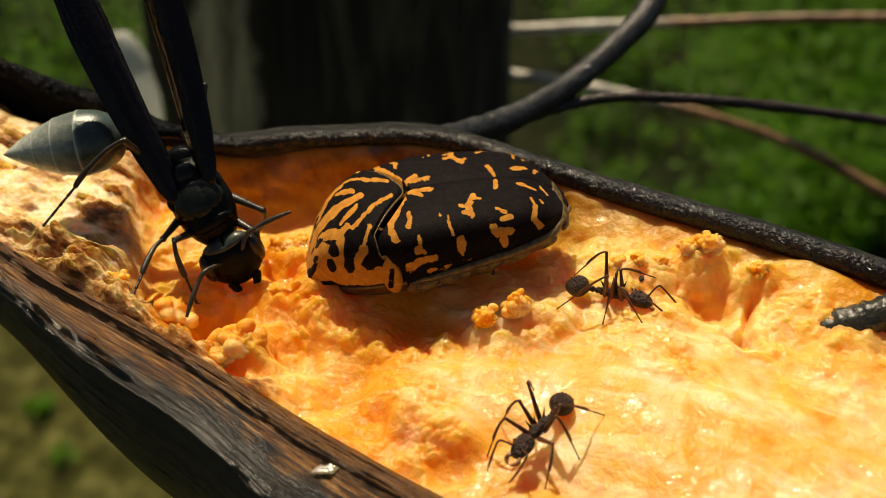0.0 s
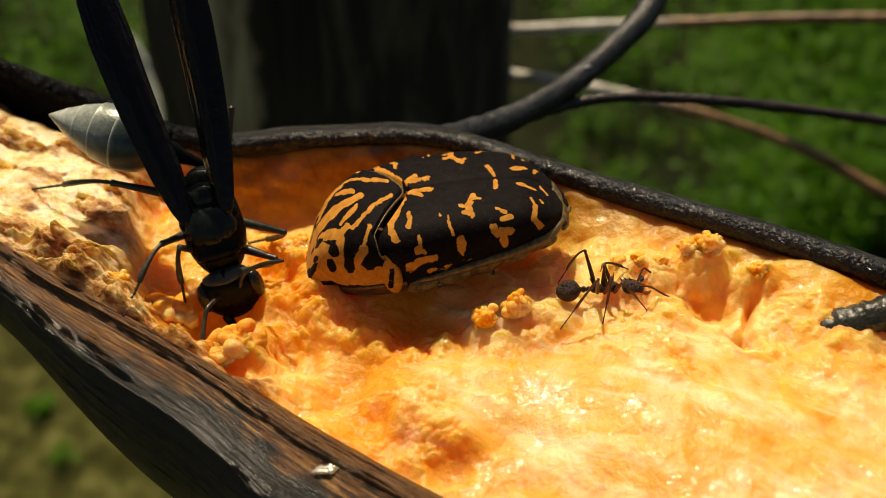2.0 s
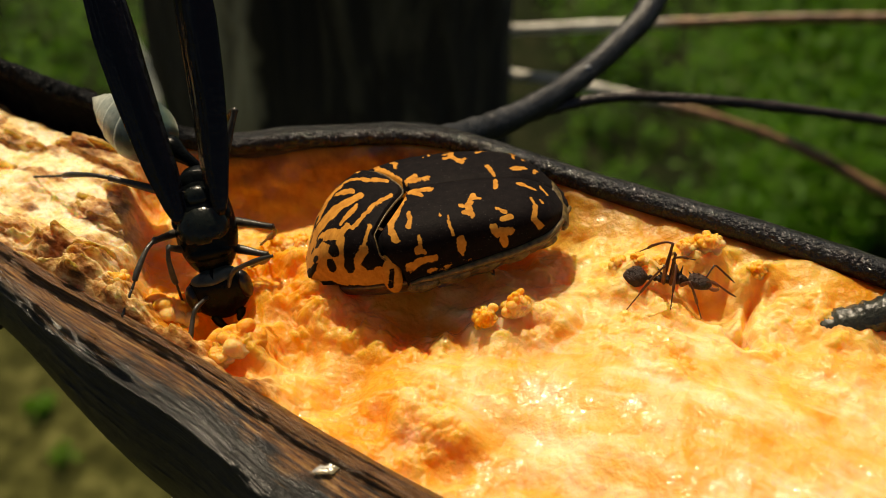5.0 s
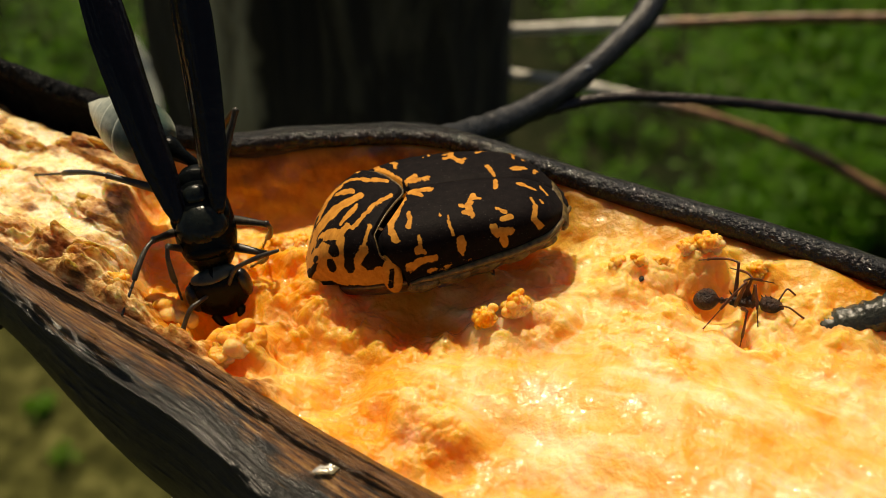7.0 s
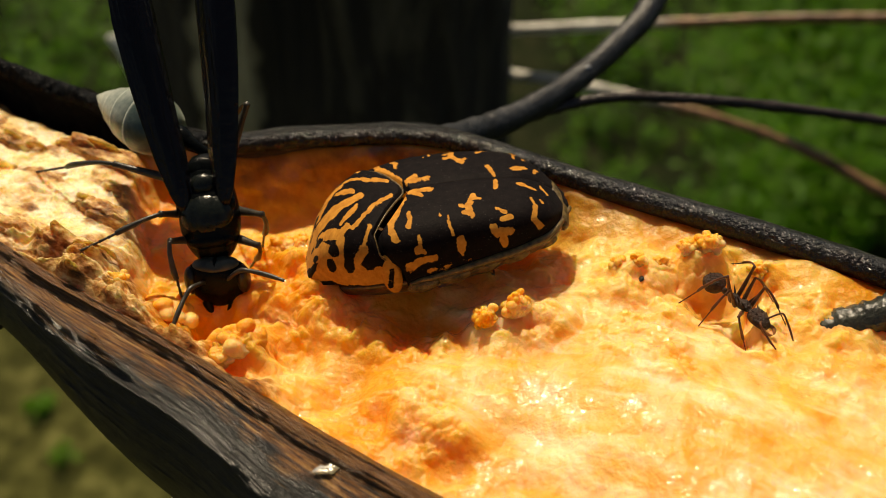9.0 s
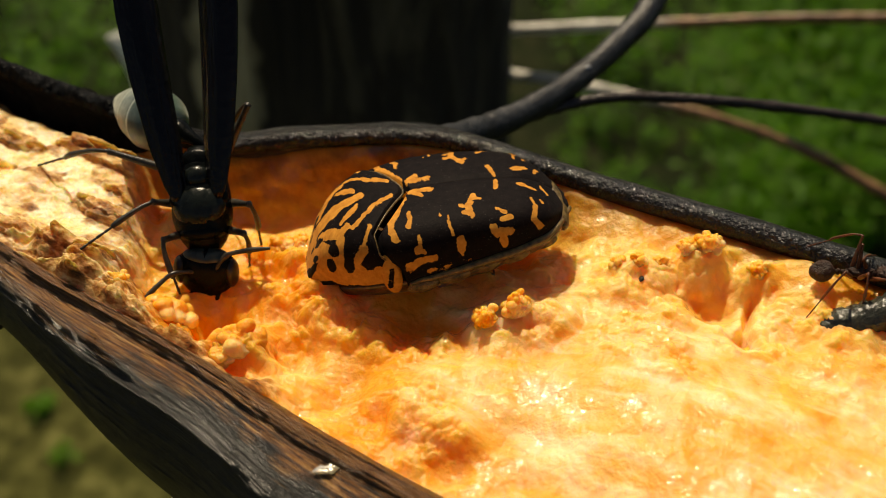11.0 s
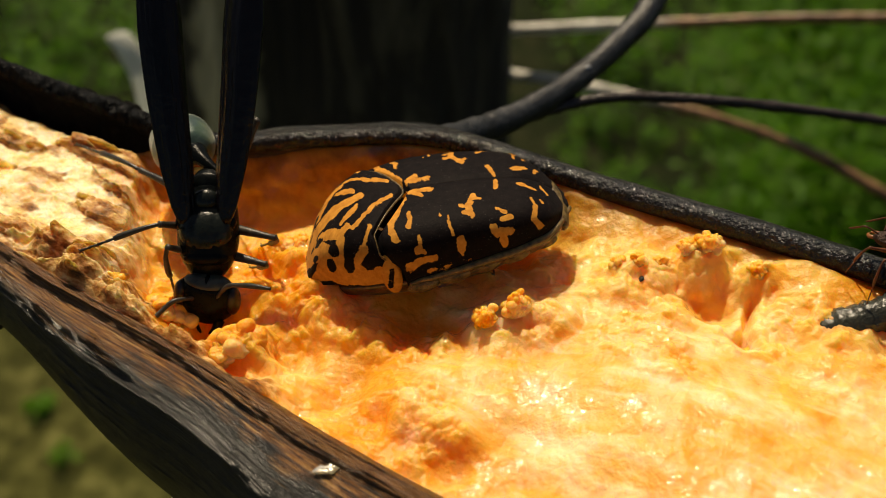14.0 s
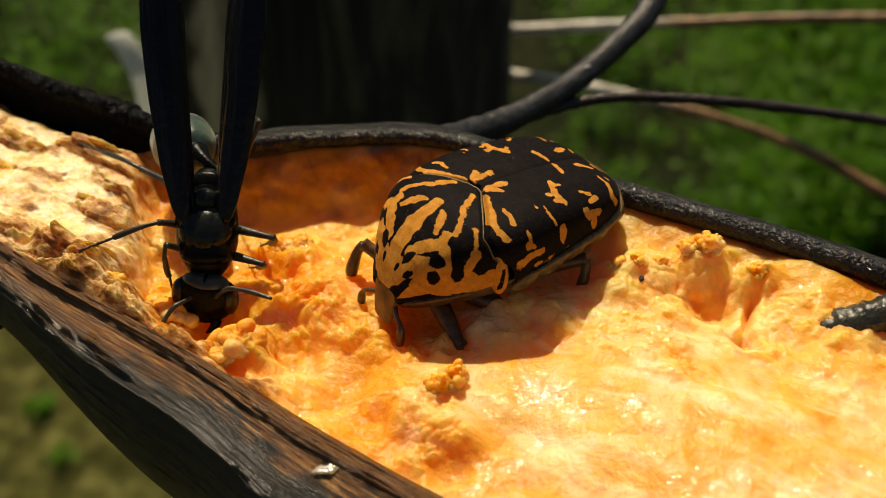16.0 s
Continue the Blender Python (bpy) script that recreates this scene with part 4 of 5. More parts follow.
def ant_motion(made, rows, lift=1.55, stride=1.1):
    """Walk an ant along rows of (seconds, x, y, heading, height or None, pitch, roll); its feet hold on and step."""
    a, limbs = made
    full = []
    for row in rows:
        t, x, y, turn = row[:4]
        z = row[4] if len(row) > 4 and row[4] is not None else rest(x, y) + lift
        pitch = row[5] if len(row) > 5 else 0
        roll = row[6] if len(row) > 6 else 0
        full.append((t, mm(x, y, z, roll, pitch, turn)))
    times = [round(0.1 * i, 1) for i in range(161)]
    poses = [between(full, t) for t in times]

    def foothold(p, i):
        q = p @ (Vector((*ANT_FEET[i], 0)) * MM)
        x, y = q.x / MM, q.y / MM
        low = p.translation.z / MM - 2.4
        z = min(max(rest(x, y, low), low), p.translation.z / MM + 0.6)
        return Vector((x, y, z)) * MM

    feet = [foothold(poses[0], i) for i in range(6)]
    body_rows, limb_rows = [], [([], []) for _ in limbs]
    last = None
    for k, t in enumerate(times):
        p = poses[k]
        moved = last is None or (p.translation - last.translation).length > 1e-7 or p.to_quaternion().rotation_difference(last.to_quaternion()).angle > 1e-4
        nxt = poses[min(k + 1, len(poses) - 1)]
        will = (nxt.translation - p.translation).length > 1e-7 or nxt.to_quaternion().rotation_difference(p.to_quaternion()).angle > 1e-4
        last = p
        if not (moved or will or k in (0, 160)):
            continue
        body_rows.append((t, p))
        for i, (up, low, hip, l1, l2) in enumerate(limbs):
            want = foothold(p, i)
            if (want - feet[i]).length > stride * MM * (1.0 + 0.25 * ((i * 7 + k) % 3)):
                feet[i] = want + (want - feet[i]) * 0.35
                feet[i].z = want.z
            h = p @ hip
            out = p.to_3x3() @ Vector((-0.15 if i > 3 else 0.05, 0.55 if i % 2 == 0 else -0.55, 1.0))
            f, s = two_bones(h, feet[i], l1, l2, out)
            limb_rows[i][0].append((t, p.inverted() @ f))
            limb_rows[i][1].append((t, f.inverted() @ s))
    walk(a, body_rows)
    for (up, low, *_), (ra, rb) in zip(limbs, limb_rows):
        walk(up, ra)
        walk(low, rb)


# ---- wasp ----
def wasp():
    w = tagged(new("wasp"), "large blue-black paper wasp feeding with raised wings", "wasp")
    t = body([(-4.1, -0.5, 0.1, 0.1, 0.1), (-3.9, -0.4, 0.9, 0.7, 0.8), (-2.6, -0.1, 1.7, 1.35, 1.5), (-0.8, 0.0, 2.15, 1.7, 1.9), (1.2, 0.0, 2.3, 1.85, 1.95), (2.6, -0.1, 2.0, 1.6, 1.7), (3.6, -0.25, 1.45, 1.1, 1.2), (4.2, -0.4, 0.8, 0.6, 0.6), (4.4, -0.4, 0.2, 0.2, 0.2)], 50, 40)
    v = t[0]
    groove = np.exp(-((v[:, 0] + 1.0) / 0.14) ** 2) + 0.8 * np.exp(-((v[:, 0] + 2.2) / 0.14) ** 2) + 0.7 * np.exp(-((v[:, 0] - 2.2) / 0.12) ** 2)
    v[:, 2] -= 0.14 * groove * (v[:, 2] > 0)
    thorax = part("thorax", mesh("thorax", *t, BLACK), w, "glossy blue-black thorax")
    for s in (-1, 1):
        part("wing_base", mesh("wing_base", *ball((0.6, 0.35, 0.4), 0.1, s * 1.9, 1.0, 10, 12), BLACK), thorax)
    lobe = ball((1.75, 2.0, 1.15), 0.75, 0, 0.95, 28, 40)
    lobe[0][:, 2] -= 0.10 * np.exp(-(np.abs(np.abs(lobe[0][:, 1]) - 0.75) / 0.09) ** 2) * (lobe[0][:, 2] > 1)
    part("back_lobe", mesh("back_lobe", *lobe, LIT_DUSTY), thorax, "dusty lobe of the back, sun highlight painted in grey-green")
    part("scutellum", mesh("scutellum", *ball((0.8, 1.0, 0.5), -1.5, 0, 1.3, 16, 24), LIT_DUSTY), thorax)
    part("hind_back", mesh("hind_back", *ball((0.9, 1.35, 0.4), -2.75, 0, 0.85, 16, 24), BLACK), thorax)
    part("collar", mesh("collar", *ball((0.7, 1.75, 1.0), 2.75, 0, 0.55, 20, 30), BLACK), thorax)
    head = part("head", mesh("head", *body([(-0.9, 0.1, 0.3, 0.3, 0.3), (-0.75, 0.1, 1.6, 1.0, 1.0), (-0.2, 0.0, 2.35, 1.5, 1.7), (0.5, -0.2, 2.3, 1.5, 2.0), (1.0, -0.4, 1.7, 1.1, 1.9), (1.3, -0.7, 0.9, 0.5, 1.3), (1.4, -0.9, 0.2, 0.2, 0.4)], 36, 40, 2.2), BLACK), w, "broad dusty black head")
    crown = ball((0.85, 1.75, 0.5), -0.05, 0, 1.08, 24, 40)
    crown[0][:, 2] += 0.12 * field(crown[0], 0.9, 2, 71) - 0.14 * np.exp(-(crown[0][:, 1] / 0.16) ** 2)
    part("crown", mesh("crown", *crown, CROWN), head, "dusty crown of the head, painted grey-green as if sunlit")
    for s in (-1, 1):
        part("eye", mesh("eye", *ball((0.85, 0.55, 1.25), 0.35, s * 1.95, -0.15, 16, 20), chitin("dull_wasp_eye", (0.004, 0.004, 0.004), (0.012, 0.011, 0.010), 0.3, 0.2)), head, "dull kidney-shaped eye")
        part("mandible", mesh("mandible", *tube([(0.9, s * 1.0, -1.9), (1.3, s * 0.8, -2.4), (1.5, s * 0.3, -2.9)], [0.4, 0.32, 0.08], 10, 10), BLACK), head)
        part("ocellus", mesh("ocellus", *ball(0.13, 0.1, s * 0.25, 1.42, 8, 10), WASP_LEG), head)
    feelers = []
    for s in (-1, 1):
        shape = [(0, 0, 0), (0.8, s * 0.25, 0.5), (1.5, s * 0.55, 0.75), (2.3, s * 0.75, 0.6), (3.6, s * 0.9, 0.25), (4.9, s * 1.0, -0.2)]
        feelers.append(part("antenna", mesh("antenna", *tube(shape, [0.17, 0.16, 0.19, 0.17, 0.2, 0.12], 40, 10, 0.06), WASP_LEG), head, "thick dusty black feeler", mm(0.9, s * 0.75, 0.2, 0, 0, s * 35)))
    # abdomen: plates that overlap like cups
    edges = [0, 3.5, 5.4, 7.0, 8.3, 9.6]
    prof = lambda q: 2.5 * math.sin(math.pi * min(max(q, 0.0), 1.0) ** 0.66) ** 0.8
    gaster = None
    for k in range(5):
        x0, x1 = edges[k] - (0.25 if k else 0), edges[k + 1]
        st = []
        for j in range(7):
            x = x0 + (x1 - x0) * j / 6
            r = prof(x / 9.75) * (1.02 if j == 6 and k < 4 else 1.0) - 0.035 * k
            if k == 4 and j == 6:
                r = 0.05
            st.append((-x - 1.9, 0, max(r, 0.05), max(r * 0.96, 0.05), max(r * 0.92, 0.05)))
        v, f = body(st, 26, 40)
        tip = (-v[:, 0] - 1.9) / 9.7
        edge = step(-v[:, 0] - 1.9, x1 - 0.16, x1 - 0.04) * (k < 4)
        me = mesh("gaster" if k == 0 else "abdomen_plate", v, f, TEAL, tip=tip, edge=edge)
        if k == 0:
            gaster = part("gaster", me, w, "teal-grey silvery abdomen")
        else:
            part("abdomen_plate", me, gaster)
    part("petiole", mesh("petiole", *body([(1.7, -1.9, 0.4, 0.5, 0.5), (1.0, -1.2, 0.36, 0.5, 0.5), (0.3, -0.55, 0.42, 0.5, 0.46), (-0.5, -0.1, 0.60, 0.62, 0.55), (-1.3, 0.1, 0.92, 0.9, 0.8), (-2.0, 0.05, 0.95, 0.9, 0.85), (-2.4, 0, 0.5, 0.5, 0.5)], 30, 24), BLACK), gaster, "narrow black waist")
    wings = []
    for s in (-1, 1):
        n, m = 50, 17
        u = np.linspace(0, 1, n)
        q = np.linspace(-1, 1, m)
        half = np.interp(u, [0, 0.06, 0.2, 0.45, 0.7, 0.86, 0.95, 1], [0.5, 0.85, 1.2, 1.45, 1.6, 1.45, 1.0, 0.2])
        x = -20.5 * u
        yy = half[:, None] * q[None] + (0.5 * np.sin(u * 2.6) * s)[:, None]
        zz = 0.35 * np.cos(q * 1.9)[None] * half[:, None] + 0.035 * np.sin(q * 11)[None] * step(u, 0.05, 0.3)[:, None]
        top = np.stack([np.repeat(x[:, None], m, 1), yy, zz], 2)
        low = top - np.array([0, 0, 0.09])
        v = np.concatenate([top, low[:, ::-1]], 1).reshape(-1, 3)
        f = grid_faces(n, 2 * m, True).tolist() + [list(range(2 * m)), [(n - 1) * 2 * m + j for j in reversed(range(2 * m))]]
        wings.append(part("wing", mesh("wing", v, f, WING), w, "long folded smoky black wing", mm(0.3, s * 1.35, 1.5, s * 18, 11, -s * 4.6)))
    hips = [(2.2, 0.9, -1.2, 0.8), (2.2, -0.9, -1.2, 0.8), (0.2, 1.2, -1.5, 0.95), (0.2, -1.2, -1.5, 0.95), (-2.0, 1.1, -1.3, 1.45), (-2.0, -1.1, -1.3, 1.45)]
    return w, head, gaster, feelers, wings, legs(w, hips, 4.4, 6.6, 0.34, 0.20, WASP_LEG, 0.45)


SLOPE = pose(0, 0, 0, 52)   # the steep side of the hollow that the wasp clings to
# seconds, place of the shoulder, turn on the slope, nod, head turn and nod, way of the abdomen on the slope
WASP_ROWS = [(0.0, (-17.6, -3.0, 5.5), -60, 8, -4, -40, (-0.99, -0.15, 0.0)), (0.5, (-16.8, -4.8, 5.0), -69, 6, 0, -40, (-0.98, 0.14, -0.05)), (1.0, (-16.7, -5.2, 4.8), -73, 6, 4, -40, (-0.95, 0.25, -0.10)),
             (1.5, (-16.6, -5.4, 4.6), -73, 6, 0, -40, (-0.95, 0.26, -0.12)), (2.5, (-16.9, -5.3, 4.6), -77, 6, 4, -40, (-0.93, 0.36, -0.10)), (3.5, (-17.1, -5.2, 4.6), -80, 6, -4, -40, (-0.83, 0.38, -0.40)),
             (4.2, (-17.3, -5.4, 4.6), -79, 6, 4, -40, (-0.76, 0.45, -0.46)), (6.5, (-17.4, -5.3, 4.6), -77, 6, 6, -40, (-0.72, 0.43, -0.54)), (7.5, (-17.5, -5.2, 4.6), -77, 6, 6, -40, (-0.81, 0.38, -0.45)),
             (8.5, (-17.6, -4.8, 4.6), -79, 6, 4, -40, (-0.79, 0.39, -0.46)), (9.0, (-17.4, -3.9, 4.6), -82, 6, -6, -40, (-0.78, 0.39, -0.48)), (11.5, (-18.3, -2.9, 4.6), -86, 5, -10, -44, (-0.64, 0.32, -0.70)),
             (12.5, (-17.8, -3.6, 4.6), -89, 5, -12, -44, (-0.52, 0.32, -0.80)), (13.0, (-17.4, -5.4, 4.5), -89, 6, -12, -40, (-0.48, 0.30, -0.82)), (14.0, (-17.4, -5.8, 4.5), -90, 6, -8, -40, (-0.46, 0.28, -0.84)),
             (16.0, (-17.5, -5.7, 4.5), -91, 6, -8, -40, (-0.46, 0.28, -0.84))]
# how far the waist is lifted off the thorax, on the slope
WAIST_ROWS = [(0.0, (-1.6, 1.4, 0.3)), (0.5, (-1.6, 1.1, 0.3)), (1.0, (-0.8, 0.8, 0.2)), (16.0, (-0.5, 0.8, 0.2))]
# footholds: seconds, x, y of each foot (front left, front right, mid left, mid right, hind left, hind right of the wasp)
WASP_FEET = [[(0, -15.3, -1.3), (3, -15.0, -1.2), (16, -15.2, -1.3)], [(0, -18.6, -5.7), (1.0, -19.3, -6.6), (11.3, -20.2, -5.0), (16, -20.2, -5.6)],
             [(0, -15.7, 1.8), (3.0, -14.4, 0.6), (6.3, -14.2, 0.2), (16, -14.4, 0.4)], [(0, -22.7, -10.8), (8.5, -22.7, -10.8), (9.0, -26.4, -5.9), (16, -26.5, -5.9)],
             [(0, -20.0, 7.6), (2, -19.6, 7.8), (16, -18.0, 7.8)], [(0, -30.0, -2.7), (0.5, -32.9, 4.2), (4.2, -33.0, 5.6), (9.2, -33.0, 6.7), (11.3, -31.8, 10.0), (16, -31.6, 10.6)]]


def wasp_motion(made):
    w, head, gaster, feelers, wings, limbs = made
    rows, head_rows, gaster_rows = [], [], []
    for t, place, turn, nod, yaw, dip, way in WASP_ROWS:
        r = SLOPE @ pose(0, 0, 0, 0, 0, turn) @ pose(0, 0, 0, 0, -nod)
        m = Matrix.Translation(Vector(place) * MM - r.to_3x3() @ Vector((2.2, 0, 1.5)) * MM) @ r
        rows.append((t, m))
        head_rows.append((t, mm(5.2, 0, -0.4, 0, dip, yaw)))
        tail = r.to_3x3().inverted() @ (SLOPE.to_3x3() @ Vector(way).normalized())
        base = (Vector((-3.9, 0, -0.4)) + r.to_3x3().inverted() @ (SLOPE.to_3x3() @ place_between(WAIST_ROWS, t))) * MM
        gaster_rows.append((t, bone(base, base - tail, Vector((0, 0, 1)))))
    walk(w, rows)
    walk(head, head_rows)
    walk(gaster, gaster_rows)
    for s, f in zip((-1, 1), wings):
        walk(f, [(t, mm(0.3, s * 1.35, 1.5, s * 18, 11, -s * 4.6 + sway)) for t, sway in ((0.0, -10), (0.5, -4), (1.0, 0), (16.0, 0))])
    for s, f in zip((-1, 1), feelers):
        base = (0.9, s * 0.75, 0.2)
        rest_turn = 70 if s > 0 else -24
        lift = -26 if s > 0 else 10
        walk(f, [(t, mm(*base, 0, lift + 10 * math.sin(2.1 * t + s), rest_turn + 12 * math.sin(1.7 * t + 1.3 * s))) for t in np.arange(0, 16.01, 0.5)])
    times = sorted({round(0.25 * i, 2) for i in range(65)})
    for i, (up, low, hip, l1, l2) in enumerate(limbs):
        ra, rb = [], []
        pts = [(t, Vector((x, y, rest(x, y))) * MM) for t, x, y in WASP_FEET[i]]
        held = []
        for k, (t, p) in enumerate(pts):
            if k and t < 16:
                held.append((t - 0.3, pts[k - 1][1]))
            held.append((t, p))
        for t in times:
            p = between(rows, t)
            out = p.to_3x3() @ Vector((-0.5 if i > 3 else 0.1, 0.6 if i % 2 == 0 else -0.6, 0.9))
            f, s = two_bones(p @ hip, place_between(held, t), l1, l2, out)
            ra.append((t, p.inverted() @ f))
            rb.append((t, f.inverted() @ s))
        walk(up, ra)
        walk(low, rb)


# ---- beetle ----
def marked(xs, ys, marks, wobble, seed):
    """Paint strokes (x0, y0, x1, y1, radius) on a shell: 1 inside, 0 outside, with ragged edges."""
    pts = np.stack([xs, ys, 0 * xs], 1)
    nx, ny = wobble * field(pts, 0.8, 3, seed), wobble * field(pts, 0.8, 3, seed + 3)
    x, y = xs + nx, ys + ny
    best = np.full(len(xs), -9.0)
    for x0, y0, x1, y1, r in marks:
        dx, dy = x1 - x0, y1 - y0
        f = np.clip(((x - x0) * dx + (y - y0) * dy) / (dx * dx + dy * dy + 1e-9), 0, 1)
        best = np.maximum(best, r - np.hypot(x - x0 - f * dx, y - y0 - f * dy))
    return np.clip(0.5 + best / 0.36, 0, 1)


# orange strokes on a wing case: along, across (0 at the seam to 6 at the rim), along, across, radius
FORE_MARKS = [(1.45, 0.40, -0.20, 0.52, 0.15), (1.45, 0.45, 0.66, 0.85, 0.17), (1.9, 0.8, 2.7, 1.7, 0.20), (2.7, 1.7, 3.25, 2.3, 0.32), (3.25, 2.3, 3.35, 3.1, 0.25), (3.35, 3.1, 3.2, 3.6, 0.24),
              (1.89, 1.98, 1.85, 2.54, 0.15), (1.85, 2.54, 2.1, 2.9, 0.16), (-0.30, 2.48, -0.27, 2.7, 0.05), (-0.70, 2.8, -0.8, 4.06, 0.09), (-1.22, 4.48, -1.1, 5.0, 0.29), (1.55, 3.76, 1.65, 4.4, 0.13),
              (1.95, 4.48, 1.6, 4.6, 0.20), (2.9, 5.35, 2.0, 5.1, 0.22), (1.9, 5.1, 0.8, 5.05, 0.18), (1.6, 5.7, -8.6, 6.02, 0.10)]
REAR_MARKS = [(-2.97, 1.61, -2.34, 2.34, 0.22), (-2.34, 2.34, -1.85, 2.2, 0.14), (-2.34, 2.34, -2.45, 3.1, 0.22), (-2.43, 3.1, -1.95, 2.75, 0.15), (-2.92, 1.75, -3.3, 1.9, 0.10), (-4.9, 0.4, -4.75, 1.05, 0.17),
              (-4.3, 2.76, -4.8, 3.15, 0.12), (-4.5, 3.65, -5.0, 3.55, 0.24), (-3.65, 4.05, -3.72, 4.5, 0.24), (-3.8, 4.6, -4.8, 4.55, 0.27), (-4.15, 4.7, -4.1, 5.3, 0.28), (-6.5, 0.8, -7.4, 1.25, 0.18),
              (-6.95, 2.25, -7.05, 3.1, 0.11), (-7.05, 3.1, -6.65, 4.1, 0.20), (-6.65, 4.1, -7.0, 5.0, 0.22), (-8.0, 0.9, -8.3, 1.8, 0.10), (-7.6, 2.5, -7.65, 2.8, 0.07)]
# the shield behind the head: orange strokes on black, and black spots on those
SHIELD_STROKES = [(9.0, 0.4, 7.1, 0.25, 0.34), (7.1, 0.22, 4.9, 0.10, 0.20), (6.75, 1.5, 5.4, 0.72, 0.20), (5.9, 2.25, 4.2, 1.14, 0.17), (4.2, 1.14, 2.7, 0.60, 0.16), (6.3, 2.05, 7.1, 2.25, 0.28), (7.1, 2.3, 8.5, 1.4, 0.44),
                  (7.0, 2.6, 7.45, 4.0, 0.34), (8.75, 4.1, 7.8, 4.7, 0.75), (9.7, 4.5, 6.25, 4.95, 0.50), (8.9, 2.6, 8.3, 3.6, 0.75), (9.9, 0.5, 9.3, 2.4, 0.75), (6.45, 4.47, 5.5, 3.72, 0.25), (5.6, 3.68, 4.7, 2.48, 0.12), (5.9, 5.2, 4.8, 5.0, 0.34)]
SHIELD_SPOTS = [(8.85, 1.55, 8.75, 1.75, 0.34), (7.78, 3.15, 7.7, 3.45, 0.36), (8.27, 4.1, 8.2, 4.35, 0.34), (9.4, 2.6, 9.3, 3.0, 0.22), (6.6, 3.5, 6.95, 4.45, 0.36), (8.1, 0.85, 7.5, 0.75, 0.17), (9.5, 1.1, 9.45, 1.2, 0.20)]


def beetle():
    b = tagged(new("beetle"), "black flower beetle with jagged orange markings", "beetle")
    wide = lambda x: np.interp(x, [-9.8, -9.6, -9.2, -8.5, -7.4, -5, -2, 1, 3, 4.4, 5], [0.5, 1.3, 2.4, 3.7, 4.9, 5.8, 6.15, 6.4, 6.3, 5.8, 5.4])
    high = lambda x: np.interp(x, [-9.8, -9.3, -8.5, -6.8, -3.2, -0.2, 1.5, 5], [2.9, 3.3, 4.45, 5.6, 6.6, 7.1, 7.25, 7.3])
    rim = lambda x: np.interp(x, [-9.8, -8, -4, 0, 4, 6], [2.6, 3.0, 3.2, 3.3, 3.4, 3.4])
    n, m = 260, 150

    def soften(fn, x):
        return sum(fn(x + d) for d in (-0.5, -0.25, 0, 0.25, 0.5)) / 5

    for s in (1, -1):
        u, q = np.meshgrid(np.linspace(0, 1, n), np.linspace(0, 1, m), indexing="ij")
        u, q = u.ravel(), q.ravel()
        a = q * np.pi / 2
        front = 1.6 + 2.9 * np.minimum(1, np.sin(a) ** 0.50 / 0.8) ** 1.2 - 1.2 * step(q, 0.72, 1.0)
        x = -9.8 + u * (front + 9.8)
        w, h, e = soften(wide, x), soften(high, x), rim(x)
        y = w * np.sin(a) ** 0.50
        z = e + (h - e) * np.maximum(np.cos(a), 0) ** 0.42
        z -= 0.14 * np.exp(-(y / 0.09) ** 2)
        z -= 0.35 * step(u, 0.965, 1.0) + 0.2 * step(-u, -0.02, 0)
        y = np.maximum(y, 0.015)
        mark = marked(x, y / w * 3.6 + (1 - (z - e) / (h - e)) * 2.4, FORE_MARKS + REAR_MARKS, 0.16, 4 if s > 0 else 9)
        v = np.stack([x, s * y, z], 1)
        f = grid_faces(n, m).tolist()
        if s < 0:
            f = [face[::-1] for face in f]
        case = part("wing_case", mesh("wing_case", v, f, VELVET, mark=mark), b, "velvety black wing case with orange flecks")
        edge = curve(np.stack([x, s * (y + 0.02), z - 0.05], 1)[(m - 1)::m][::17], np.linspace(0, 1, 40))
        part("rim_fold", mesh("rim_fold", *tube(edge, [0.2, 0.3, 0.32, 0.26, 0.16], 70, 10), GOLD), case, "olive-gold folded rim")
    n, m = 150, 260
    u, q = np.meshgrid(np.linspace(0, 1, n), np.linspace(-1, 1, m), indexing="ij")
    u, q = u.ravel(), q.ravel()
    a = q * np.pi / 2
    back = 1.75 + 2.9 * np.minimum(1, np.abs(np.sin(a)) ** 0.55 / 0.8) ** 1.2 - 0.9 * step(np.abs(q), 0.75, 1.0)
    x = back + u * (10.35 - back)
    w = np.interp(x, [1, 4.6, 6, 7.5, 9, 10, 10.4], [6.1, 5.9, 5.3, 4.3, 2.9, 1.9, 1.4])
    h = np.interp(x, [1.5, 3.5, 5, 6.4, 7.6, 8.7, 9.6, 10.4], [7.4, 7.7, 7.65, 7.3, 6.7, 5.8, 4.5, 3.0])
    e = np.interp(x, [1, 5, 8, 10.4], [3.6, 3.5, 3.1, 2.3])
    y = w * np.sign(np.sin(a)) * np.abs(np.sin(a)) ** 0.55
    z = e + (h - e) * np.maximum(np.cos(a), 0) ** 0.48 - 0.25 * step(-u, -0.03, 0)
    across = np.abs(y) / w * 3.4 + (1 - (z - e) / (h - e)) * 2.0
    mark = np.minimum(marked(x, across, SHIELD_STROKES, 0.13, 14), 1 - marked(x, across, SHIELD_SPOTS, 0.10, 24))
    part("shield", mesh("shield", np.stack([x, y, z], 1), [f[::-1] for f in grid_faces(n, m).tolist()], VELVET, mark=mark), b, "orange shield with black streaks and spots")
    # a thin gold seam between shield and cases
    seam = curve(np.stack([back, y, z], 1)[:m][10:-10:10] + np.array([-0.06, 0, 0.05]), np.linspace(0, 1, 60))
